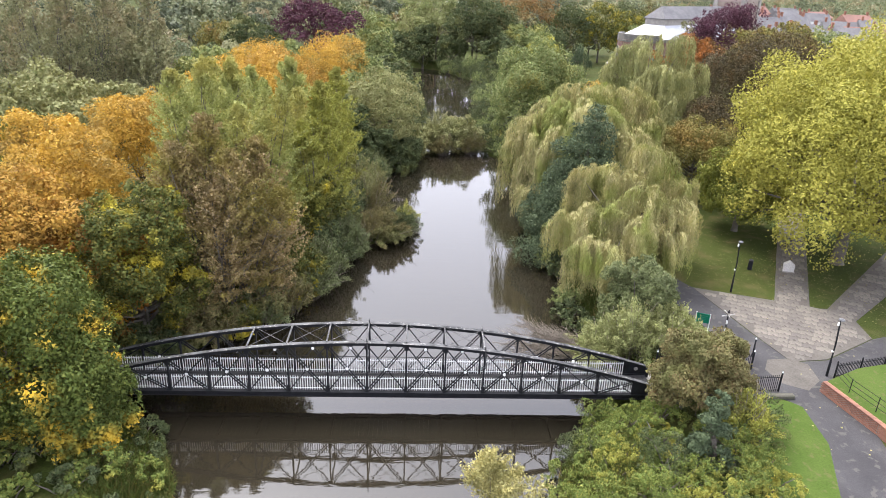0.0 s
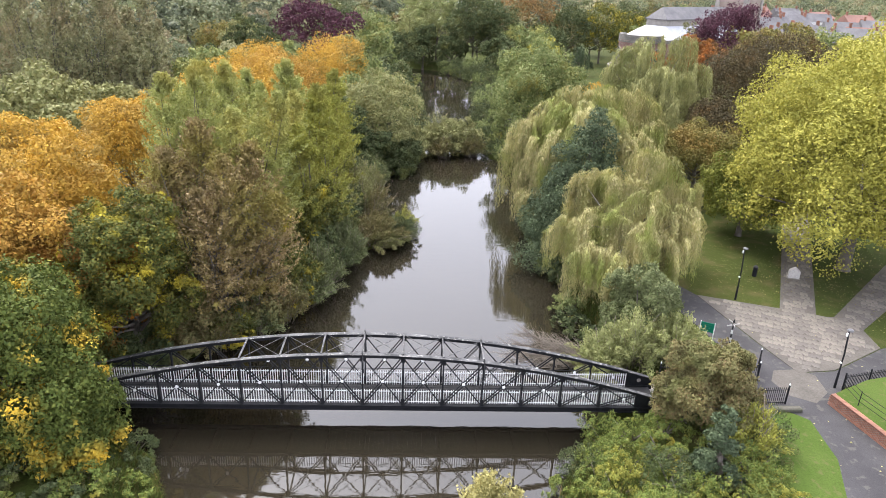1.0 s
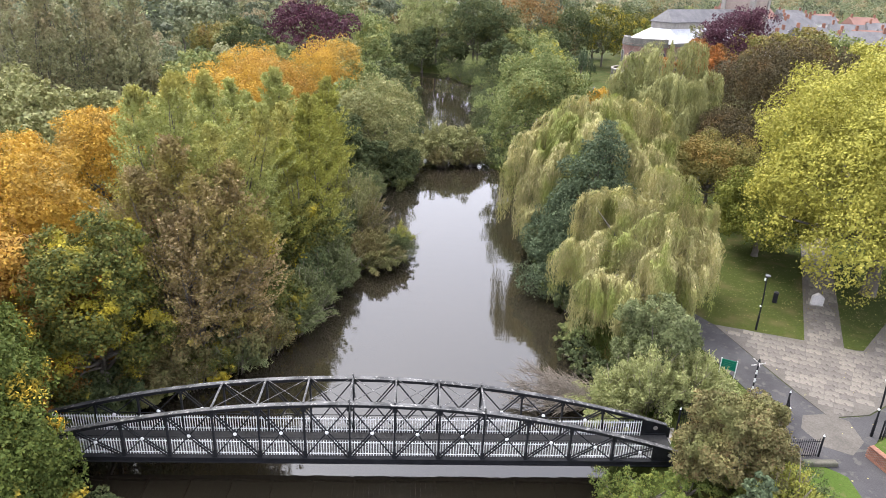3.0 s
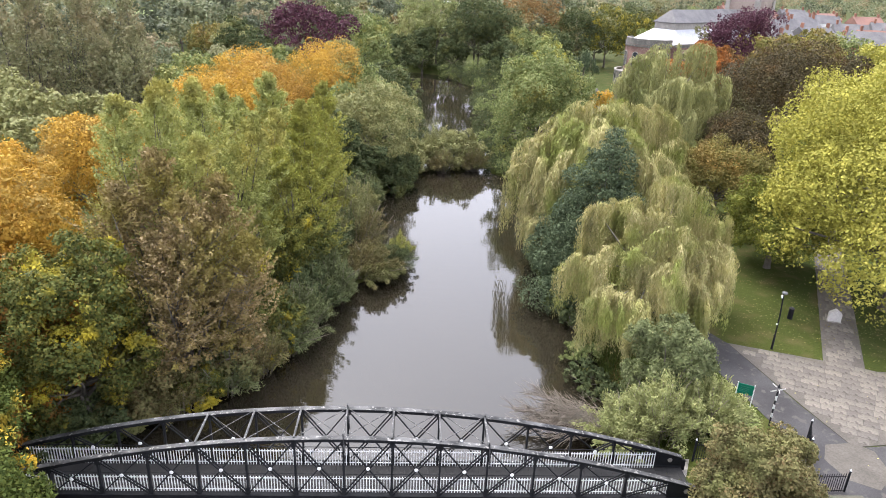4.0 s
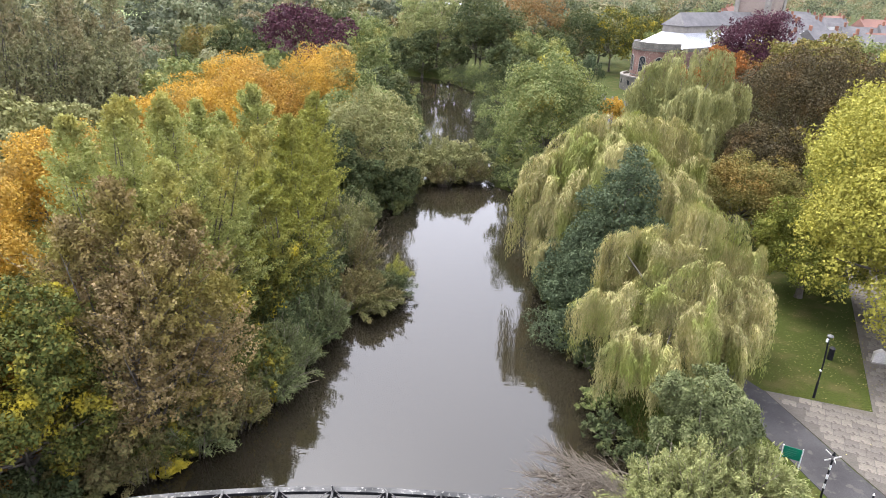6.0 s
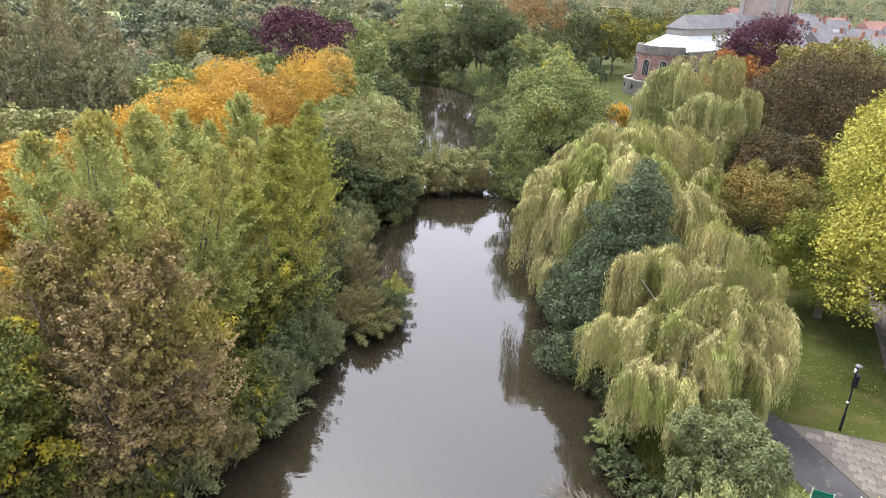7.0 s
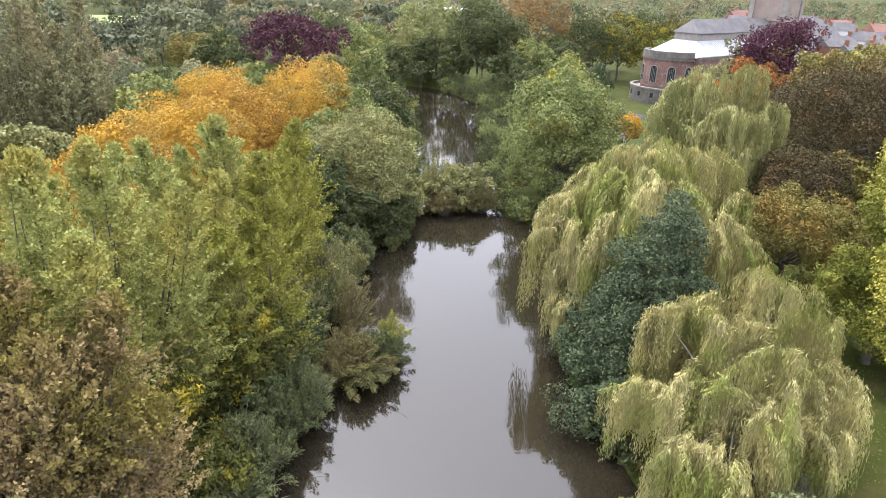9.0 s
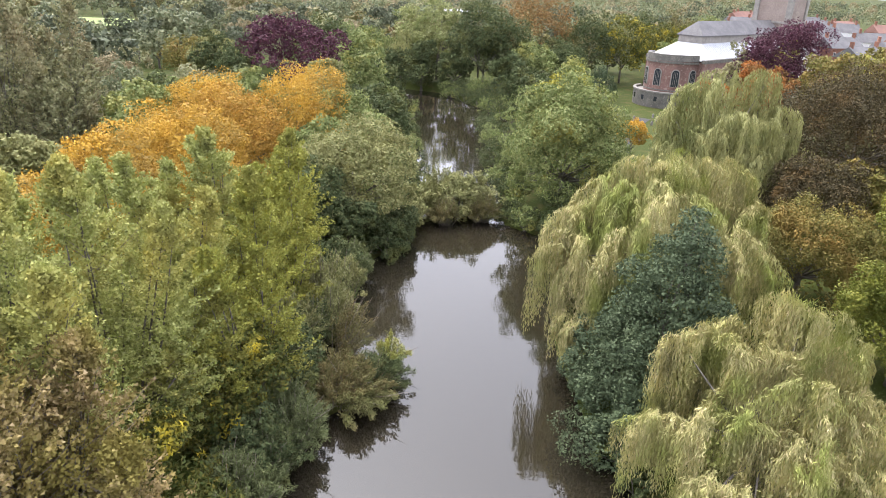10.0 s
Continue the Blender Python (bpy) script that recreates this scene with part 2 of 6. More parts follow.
SIGN_TEXT = surface("faded_sign_print", (0.08, 0.3, 0.2), (0.06, 0.27, 0.17), 2, 0.45, 20, 0.05)
GLASS = material("dark_window_glass", (0.03, 0.035, 0.04), 0.12)[0]
LAMP_GLASS = surface("grey_lamp_cover", (0.2, 0.205, 0.21), (0.16, 0.16, 0.17), 2, 0.35, 20, 0.05)


def make_ground_material():
    m, n, l, p = material("grass_ground", (0.1, 0.15, 0.03), 0.95, 0, 0.15)
    big, mid, fine = noise_node(n, l, 0.06, 4), noise_node(n, l, 0.5, 5), noise_node(n, l, 9.0, 6)
    g = ramp_node(n, l, big.outputs["Fac"], [(0.35, (0.036, 0.05, 0.009)), (0.65, (0.05, 0.06, 0.0125))])
    f = ramp_node(n, l, fine.outputs["Fac"], [(0.25, (0.6, 0.62, 0.55)), (0.75, (1.3, 1.3, 1.2))])
    col = mix_node(n, l, 1.0, g.outputs["Color"], f.outputs["Color"], "MULTIPLY")
    w = ramp_node(n, l, mid.outputs["Fac"], [(0.5, (0, 0, 0)), (0.75, (0.7, 0.7, 0.7))])
    col = mix_node(n, l, w.outputs["Color"], col, (0.1, 0.075, 0.033))
    l.new(col, p.inputs["Base Color"])
    bump_node(n, l, p, fine.outputs["Fac"], 0.6, 0.05)
    return m


def make_water_material():
    m, n, l, p = material("murky_river_water", (0.042, 0.035, 0.024), 0.03, 0, 0.5)
    p.inputs["IOR"].default_value = 1.66
    silt = noise_node(n, l, 0.05, 3)
    c = ramp_node(n, l, silt.outputs["Fac"], [(0.3, (0.018, 0.015, 0.0095)), (0.7, (0.024, 0.02, 0.013))])
    l.new(c.outputs["Color"], p.inputs["Base Color"])
    co = n.new("ShaderNodeTexCoord")
    mp = n.new("ShaderNodeMapping")
    mp.inputs["Scale"].default_value = (0.5, 1.6, 1.0)
    t1 = n.new("ShaderNodeTexNoise")
    t1.inputs["Scale"].default_value, t1.inputs["Detail"].default_value = 1.1, 3
    l.new(co.outputs["Object"], mp.inputs["Vector"])
    l.new(mp.outputs["Vector"], t1.inputs["Vector"])
    bump_node(n, l, p, t1.outputs["Fac"], 0.12, 0.05)
    return m


GROUND = make_ground_material()
WATER = make_water_material()


# ---- building helpers ----
def link(name, mesh, mat, parent=None, label=""):
    ob = new(name, mesh)
    if mat:
        mesh.materials.append(mat)
    if parent:
        ob.parent = parent
    if label:
        ob["label"] = label
    return ob


def part(name, bm, mat, parent=None, label="", smooth=False):
    mesh = bpy.data.meshes.new(name)
    bm.normal_update()
    bm.to_mesh(mesh)
    bm.free()
    if smooth:
        for f in mesh.polygons:
            f.use_smooth = True
    return link(name, mesh, mat, parent, label)


def thing(name, at, label, category, group="", kind=""):
    ob = new(name)
    ob.location = at
    ob.empty_display_size = 0.2
    return tagged(ob, label, category, group, kind)


def box(bm, c, s, m=None, bevel=0.0):
    """A box with centre c and sizes s, turned by m about its centre."""
    mat = Matrix.Translation(c) @ (m.to_4x4() if m else Matrix.Identity(4)) @ Matrix.Diagonal((*s, 1))
    got = bmesh.ops.create_cube(bm, size=1, matrix=mat)
    if bevel:
        edges = list({e for v in got["verts"] for e in v.link_edges})
        bmesh.ops.bevel(bm, geom=edges, offset=bevel, segments=1, affect="EDGES")
    return bm


def bar(bm, p, q, w, h, up=(0, 0, 1)):
    """A square bar from p to q, w wide and h deep."""
    p, q = Vector(p), Vector(q)
    d = q - p
    z = d.normalized()
    x = Vector(up).cross(z)
    x = x.normalized() if x.length > 1e-4 else Vector((1, 0, 0))
    y = z.cross(x)
    m = Matrix((x, y, z)).transposed()
    return box(bm, (p + q) / 2, (w, h, d.length), m)


def tube(bm, pts, radii, sides=6):
    """A tapered tube through pts."""
    rings = []
    for i, (c, r) in enumerate(zip(pts, radii)):
        c = Vector(c)
        d = (Vector(pts[min(i + 1, len(pts) - 1)]) - Vector(pts[max(i - 1, 0)])).normalized()
        x = d.orthogonal().normalized()
        y = d.cross(x)
        rings.append([bm.verts.new(c + (x * math.cos(k * math.tau / sides) + y * math.sin(k * math.tau / sides)) * r) for k in range(sides)])
    for r0, r1 in zip(rings, rings[1:]):
        k0 = min(range(sides), key=lambda k: (r1[k].co - r0[0].co).length)
        for k in range(sides):
            bm.faces.new((r0[k], r0[(k + 1) % sides], r1[(k + 1 + k0) % sides], r1[(k + k0) % sides]))
    bm.faces.new(rings[0][::-1])
    bm.faces.new(rings[-1])
    return bm


def cyl(bm, c, r, h, sides=16, r2=None, m=None):
    mat = Matrix.Translation(c) @ (m.to_4x4() if m else Matrix.Identity(4))
    bmesh.ops.create_cone(bm, cap_ends=True, segments=sides, radius1=r, radius2=r if r2 is None else r2, depth=h, matrix=mat)
    return bm


def slab(bm, poly, z0, z1):
    """A flat plate over a polygon, from z0 up to z1."""
    low = [bm.verts.new((x, y, z0)) for x, y in poly]
    top = [bm.verts.new((x, y, z1)) for x, y in poly]
    bm.faces.new(top)
    bm.faces.new(low[::-1])
    k = len(poly)
    for i in range(k):
        bm.faces.new((low[i], low[(i + 1) % k], top[(i + 1) % k], top[i]))
    bmesh.ops.recalc_face_normals(bm, faces=bm.faces)
    return bm


def inside(poly, x, y):
    hit = False
    for (x0, y0), (x1, y1) in zip(poly, poly[1:] + poly[:1]):
        if (y0 > y) != (y1 > y) and x < (x1 - x0) * (y - y0) / (y1 - y0) + x0:
            hit = not hit
    return hit


def quads_mesh(name, v):
    """A mesh of separate quads from an array (n, 4, 3)."""
    n = len(v)
    mesh = bpy.data.meshes.new(name)
    mesh.vertices.add(n * 4)
    mesh.vertices.foreach_set("co", np.ascontiguousarray(v, dtype=np.float32).ravel())
    mesh.loops.add(n * 4)
    mesh.loops.foreach_set("vertex_index", np.arange(n * 4, dtype=np.int32))
    mesh.polygons.add(n)
    mesh.polygons.foreach_set("loop_start", np.arange(n, dtype=np.int32) * 4)
    mesh.update(calc_edges=True)
    return mesh


def tris_mesh(name, v):
    """A mesh of separate triangles from an array (n, 3, 3)."""
    n = len(v)
    mesh = bpy.data.meshes.new(name)
    mesh.vertices.add(n * 3)
    mesh.vertices.foreach_set("co", np.ascontiguousarray(v, dtype=np.float32).ravel())
    mesh.loops.add(n * 3)
    mesh.loops.foreach_set("vertex_index", np.arange(n * 3, dtype=np.int32))
    mesh.polygons.add(n)
    mesh.polygons.foreach_set("loop_start", np.arange(n, dtype=np.int32) * 3)
    mesh.update(calc_edges=True)
    return mesh


def leaf_mesh(name, v):
    return tris_mesh(name, v) if v.shape[1] == 3 else quads_mesh(name, v)


def unit(v):
    return v / np.maximum(np.linalg.norm(v, axis=-1, keepdims=True), 1e-6)


def leaf_quads(c, axis, normal, length, width):
    """Pointed leaves: centres c, long axes, normals; lengths and widths per leaf."""
    axis = unit(axis)
    side = unit(np.cross(normal, axis))
    nrm = np.cross(axis, side)
    L, W = (np.asarray(length) / 2)[:, None], (np.asarray(width) / 2)[:, None]
    droop = nrm * L * 0.25
    return np.stack([c - axis * L - droop, c + side * W - axis * L * 0.15, c + axis * L - droop, c - side * W - axis * L * 0.15], axis=1)


def leaf_tris(c, axis, normal, length, width):
    """Small three-cornered leaves."""
    axis = unit(axis)
    side = unit(np.cross(normal, axis))
    L, W = (np.asarray(length) / 2)[:, None], (np.asarray(width) / 2)[:, None]
    return np.stack([c - axis * L + side * W * 0.35, c + side * W * -1.0 + axis * L * 0.1, c + axis * L + side * W * 0.5], axis=1)


def ball(rng, n):
    return unit(rng.normal(size=(n, 3)))


# ---- ground, river ----
RIVER = [(8, -300), (8.5, 12), (9.8, 30), (12, 34), (15, 40), (16.4, 48), (16, 53), (14.2, 63), (13.8, 73), (14.6, 80), (18, 90),
         (18.5, 98), (13.5, 103), (13, 107), (14.5, 120), (16, 145), (18, 158), (22, 167), (15, 186), (9, 200), (-2, 206), (-40, 225),
         (-60, 215), (-30, 195), (0, 180), (2.6, 172), (3, 127), (4, 112), (3.2, 103), (1.6, 96.5), (-2.4, 90.5), (-2, 87), (-3, 82),
         (-5, 76), (-3.4, 71), (-0.5, 69), (-0.5, 66.5), (-3.5, 64.5), (-5.6, 58), (-8, 50.5), (-13, 45.5), (-17.2, 40), (-16.6, 36),
         (-12.6, 32.5), (-10.8, 29), (-10, 12), (-11, -300)]


def river_distance(x, y):
    """Metres from the river's edge, minus inside the river."""
    d = np.full(x.shape, 1e9)
    odd = np.zeros(x.shape, bool)
    for (x0, y0), (x1, y1) in zip(RIVER, RIVER[1:] + RIVER[:1]):
        ex, ey = x1 - x0, y1 - y0
        t = np.clip(((x - x0) * ex + (y - y0) * ey) / (ex * ex + ey * ey), 0, 1)
        d = np.minimum(d, np.hypot(x - x0 - t * ex, y - y0 - t * ey))
        cross = (y0 > y) != (y1 > y)
        with np.errstate(divide="ignore", invalid="ignore"):
            odd ^= cross & (x < ex * (y - y0) / (ey if ey else 1e-9) + x0)
    return np.where(odd, -d, d)


def ground_z(x, y):
    x, y = np.asarray(x, float), np.asarray(y, float)
    d = river_distance(x, y)
    t = np.clip(d / 4.5, 0, 1)
    up = 0.12 + (1.88) * (t * t * (3 - 2 * t))
    return np.where(d < 0, np.maximum(-1.3, d * 0.6), up)


def spaced(lo, hi, a0, a1, step, far):
    """Even steps from a0 to a1, widening steps out to lo and hi."""
    mid = list(np.arange(a0, a1 + 1e-6, step))
    s, v, right = step, a1, []
    while v < hi:
        s *= far
        v += s
        right.append(min(v, hi))
    s, v, left = step, a0, []
    while v > lo:
        s *= far
        v -= s
        left.append(max(v, lo))
    return np.array(left[::-1] + mid + right)


def build_ground():
    xs, ys = spaced(-2500, 2500, -30, 45, 0.75, 1.25), spaced(-800, 3500, 8, 215, 0.9, 1.25)
    X, Y = np.meshgrid(xs, ys)
    rng = np.random.default_rng(3)
    Z = ground_z(X, Y)
    bank = (Z > 0.05) & (Z < 1.9)
    Z = Z + np.where(bank, rng.normal(0, 0.08, Z.shape), 0)
    nx, ny = len(xs), len(ys)
    idx = np.arange(nx * ny).reshape(ny, nx)
    f = np.stack([idx[:-1, :-1], idx[:-1, 1:], idx[1:, 1:], idx[1:, :-1]], -1).reshape(-1, 4)
    mesh = bpy.data.meshes.new("ground")
    mesh.from_pydata(np.stack([X, Y, Z], -1).reshape(-1, 3).tolist(), [], f.tolist())
    for p in mesh.polygons:
        p.use_smooth = True
    tagged(link("ground", mesh, GROUND), "mown and rough grass ground with fallen leaves", "ground", kind="structure")


build_ground()
bm = bmesh.new()
bmesh.ops.create_grid(bm, x_segments=1, y_segments=1, size=1, matrix=Matrix.Translation((-10, 20, 0)) @ Matrix.Diagonal((90, 320, 1, 1)))
tagged(part("water", bm, WATER), "still brown river water mirroring the pale sky", "water", kind="structure")

TAR = [(19.5, 66), (22.6, 66), (24.6, 54), (25.6, 51.8), (27.0, 44), (28.0, 39.9), (30.7, 40.2), (36, 43.3), (46, 46.5), (60, 50), (60, 46), (46, 42.8), (35.5, 40.1),
       (30.1, 38.2), (28.5, 36.7), (28.9, 31.6), (27, 24), (26, 10), (22.6, 10), (23.7, 26.8), (25.5, 31), (25.9, 34.6), (24.9, 35.7), (18.2, 35.9),
       (18.2, 38.5), (24.2, 38.7), (24.4, 41), (23.6, 46), (22, 54)]
bm = bmesh.new()
slab(bm, TAR, 1.7, 2.035)
bmesh.ops.triangulate(bm, faces=[f for f in bm.faces if len(f.verts) > 4])
tagged(part("pavement_tarmac", bm, TARMAC), "grey tarmac footpath with worn damp patches", "path", kind="structure")

bm = bmesh.new()
slab(bm, [(26.4, 40.2), (28.2, 40.4), (29.0, 39.6), (28.7, 37.6), (27.3, 36.4), (26.0, 37.2), (25.6, 38.9)], 1.8, 2.039)
bmesh.ops.triangulate(bm, faces=[f for f in bm.faces if len(f.verts) > 4])
tagged(part("pavement_patch", bm, FLAG_BED), "worn pale patch where the paths meet", "pavement", kind="structure")

PLAZA = [(25.6, 51.9), (31.6, 49.6), (37.9, 61.7), (52, 88.8), (55.2, 88.8), (41.0, 61.9), (33.9, 48.3), (35.3, 48.2), (49, 61.3), (60, 71.9), (63, 70),
         (42.6, 51.3), (36.4, 46.1), (36, 43.4), (30.7, 40.3), (28, 40), (27.1, 44)]
bm = bmesh.new()
slab(bm, PLAZA, 1.7, 2.042)
bmesh.ops.triangulate(bm, faces=[f for f in bm.faces if len(f.verts) > 4])
plaza = tagged(part("pavement_plaza", bm, FLAG_BED), "worn buff flagstone paving with dark joints", "pavement", kind="structure")


def flagstones():
    """Flags in courses across the way up to the monument."""
    rng = random.Random(5)
    ang = math.atan2(11.9, 6.3)
    ux, uy = math.cos(ang), math.sin(ang)
    shapes = {}
    for w in (0.6, 0.75, 0.9, 1.1):
        bm = bmesh.new()
        box(bm, (0, 0, 0), (w - 0.03, 0.67, 0.05), bevel=0.012)
        mesh = bpy.data.meshes.new("flagstone")
        bm.to_mesh(mesh)
        bm.free()
        mesh.materials.append(FLAG)
        shapes[w] = mesh
    made, rest = 0, bmesh.new()
    for row in range(-22, 62):
        s = -24.0 + rng.random() * 0.5
        while s < 24:
            w = rng.choice(list(shapes))
            a0, b0 = row * 0.7, s + w / 2
            x, y = 31 + ux * a0 + uy * b0, 45 + uy * a0 - ux * b0
            s += w
            corners = [inside(PLAZA, x + ux * i + uy * j, y + uy * i - ux * j) for i in (-0.3, 0.3) for j in (-w / 2, w / 2)]
            if not inside(PLAZA, x, y) or sum(corners) < 4:
                continue
            z = 2.032 + rng.uniform(0, 0.008)
            turn = ang - math.pi / 2
            if y < 60 and made < 420:
                ob = new("flagstone", shapes[w])
                ob.parent = plaza
                ob.matrix_basis = pose(x, y, z, rng.uniform(-0.4, 0.4), rng.uniform(-0.4, 0.4), math.degrees(turn))
                made += 1
            else:
                box(rest, (x, y, z), (w - 0.03, 0.67, 0.05), Matrix.Rotation(turn, 3, "Z"))
    tagged(part("distant_flagstones", rest, FLAG, plaza), kind="stuff")


# ---- the footbridge ----
XC, PANEL, Y_NEAR, Y_FAR = -1.16, 2.4, 36.0, 38.45
Z_LOW, Z_DECK, ARCH = 1.62, 1.86, 5.4


def arch_z(x):
    return ARCH - 0.0087 * (x - XC) ** 2


def bowed(bm, xs, y, w, lo, hi):
    """A bar that follows the arch, w wide, from lo to hi about its top line."""
    rings = [[bm.verts.new((x, y + sy * w / 2, arch_z(x) + dz)) for sy, dz in ((-1, lo), (1, lo), (1, hi), (-1, hi))] for x in xs]
    for r0, r1 in zip(rings, rings[1:]):
        for k in range(4):
            bm.faces.new((r0[k], r0[(k + 1) % 4], r1[(k + 1) % 4], r1[k]))
    bm.faces.new(rings[0])
    bm.faces.new(rings[-1])
    bmesh.ops.recalc_face_normals(bm, faces=bm.faces)
    return bm


def build_bridge():
    br = thing("footbridge", (XC, 37.2, Z_DECK), "black iron lattice footbridge with white railings over a river", "footbridge")
    inv = Matrix.Translation((-XC, -37.2, -Z_DECK))

    def bp(name, bm, mat, label="", parent=None, smooth=False):
        bmesh.ops.transform(bm, matrix=inv, verts=bm.verts)
        return part(name, bm, mat, parent or br, label, smooth)

    posts = [XC + k * PANEL for k in range(-7, 8)]
    x_end = 7.62 * PANEL
    for y, s in ((Y_NEAR, -1), (Y_FAR, 1)):
        # top chord: a bowed box with riveted flange plates
        pts = [XC - x_end + 2 * x_end * i / 44 for i in range(45)]
        bp("top_chord", bowed(bmesh.new(), pts, y, 0.16, -0.2, 0.0), IRON, "bowed black top chord")
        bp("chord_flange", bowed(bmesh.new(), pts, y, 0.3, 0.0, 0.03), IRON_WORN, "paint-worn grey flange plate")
        bp("bottom_chord", box(bmesh.new(), (XC, y, Z_LOW + 0.14), (2 * x_end, 0.14, 0.26)), IRON)
        bp("bottom_flange", box(bmesh.new(), (XC, y, Z_LOW + 0.285), (2 * x_end, 0.3, 0.03)), IRON)
        bp("bottom_flange", box(bmesh.new(), (XC, y, Z_LOW - 0.005), (2 * x_end, 0.34, 0.03)), IRON)
        for x in posts:
            if arch_z(x) - Z_LOW > 1.5:
                bm = bmesh.new()
                bar(bm, (x, y, Z_LOW + 0.2), (x, y, arch_z(x) - 0.12), 0.09, 0.16)
                box(bm, (x, y + s * 0.05, Z_LOW + 0.5), (0.2, 0.04, 0.45))
                box(bm, (x, y + s * 0.05, arch_z(x) - 0.3), (0.26, 0.04, 0.3))
                bp("post", bm, IRON)
        for x0, x1 in zip(posts, posts[1:]):
            za, zb, zl = arch_z(x0) - 0.15, arch_z(x1) - 0.15, Z_LOW + 0.3
            left = x1 <= XC + 0.01
            for k, (p, q) in enumerate((((x0, zl), (x1, zb)), ((x0, za), (x1, zl)))):
                bm = bmesh.new()
                double = (k == 0) != left
                for off in ((-0.075, 0.075) if double else (0,)):
                    d = Vector((q[0] - p[0], 0, q[1] - p[1])).normalized()
                    o = Vector((-d.z, 0, d.x)) * off
                    bar(bm, Vector((p[0], y + s * 0.03 * k, p[1])) + o, Vector((q[0], y + s * 0.03 * k, q[1])) + o, 0.06, 0.055, (0, 1, 0))
                bp("diagonal", bm, IRON)
            # crossing of the two diagonals
            t = (za - zl) / ((za - zl) + (zb - zl))
            bm = bmesh.new()
            cyl(bm, (x0 + (x1 - x0) * t, y + s * -0.0 - 0.075, zl + (zb - zl) * t), 0.105, 0.04, 16, 0.09, Matrix.Rotation(radians(90), 3, "X"))
            cyl(bm, (x0 + (x1 - x0) * t, y - 0.11, zl + (zb - zl) * t), 0.05, 0.04, 10, 0.03, Matrix.Rotation(radians(90), 3, "X"))
            bp("rosette", bm, WHITE, "round white rosette on the crossing")
        # end blocks
        for sx in (-1, 1):
            bm = bmesh.new()
            x = XC + sx * (x_end - 0.75)
            pr = [(x - sx * 0.9, Z_LOW), (x + sx * 1.0, Z_LOW), (x + sx * 1.0, arch_z(x + sx) - 0.15), (x - sx * 0.9, arch_z(x - sx * 0.9) - 0.15)]
            a0 = [bm.verts.new((px, y - 0.05, pz)) for px, pz in pr]
            a1 = [bm.verts.new((px, y + 0.05, pz)) for px, pz in pr]
            bm.faces.new(a0)
            bm.faces.new(a1[::-1])
            for i in range(4):
                bm.faces.new((a0[i], a0[(i + 1) % 4], a1[(i + 1) % 4], a1[i]))
            bmesh.ops.recalc_face_normals(bm, faces=bm.faces)
            bp("end_plate", bm, IRON)
            if sx > 0:
                bm = bmesh.new()
                cyl(bm, (x + 0.1, y - 0.07, 2.3), 0.13, 0.03, 16, None, Matrix.Rotation(radians(90), 3, "X"))
                bp("maker_plate", bm, STONE, "pale oval plate")
    # deck: boards on cross beams
    n_boards = 120
    board = box(bmesh.new(), (0, 0, 0), (2 * x_end / n_boards - 0.008, 2.2, 0.05))
    bmesh_data = bpy.data.meshes.new("deck_board")
    board.to_mesh(bmesh_data)
    board.free()
    bmesh_data.materials.append(DECK)
    for i in range(n_boards):
        ob = new("deck_board", bmesh_data)
        ob.parent = br
        ob.location = (-x_end + (i + 0.5) * 2 * x_end / n_boards, 0.025, -0.03)
    for x in posts:
        bm = bmesh.new()
        box(bm, (x, 37.225, Z_LOW + 0.1), (0.12, 2.6, 0.22))
        bp("cross_beam", bm, IRON)
    # overhead struts and tie rods
    high = [x for x in posts if -8.6 < x < 7.0]
    for x in high:
        bm = bmesh.new()
        bar(bm, (x, Y_NEAR, arch_z(x) + 0.06), (x, Y_FAR, arch_z(x) + 0.06), 0.09, 0.09)
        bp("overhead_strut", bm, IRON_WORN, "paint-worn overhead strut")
    for x0, x1 in zip(high, high[1:]):
        for ya, yb in ((Y_NEAR, Y_FAR), (Y_FAR, Y_NEAR)):
            bm = bmesh.new()
            bar(bm, (x0, ya, arch_z(x0) + 0.03), (x1, yb, arch_z(x1) + 0.03), 0.028, 0.028)
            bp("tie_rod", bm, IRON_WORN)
    for x in (XC, XC + 3 * PANEL):
        for y in (Y_NEAR, Y_FAR):
            bm = bmesh.new()
            bar(bm, (x, y - 0.14, arch_z(x) + 0.35), (x + 0.1, y - 0.14, arch_z(x) - 1.2), 0.06, 0.05, (0, 1, 0))
            bp("stay", bm, IRON_WORN, "bare grey stay bar")
    # white railings, panel by panel, inside each truss
    picket = bmesh.new()
    box(picket, (0, 0, 0), (0.042, 0.03, 1.0))
    cyl(picket, (0, 0, 0.52), 0.03, 0.05, 5, 0.0)
    pm = bpy.data.meshes.new("picket")
    picket.to_mesh(pm)
    picket.free()
    pm.materials.append(WHITE)
    joined = bmesh.new()
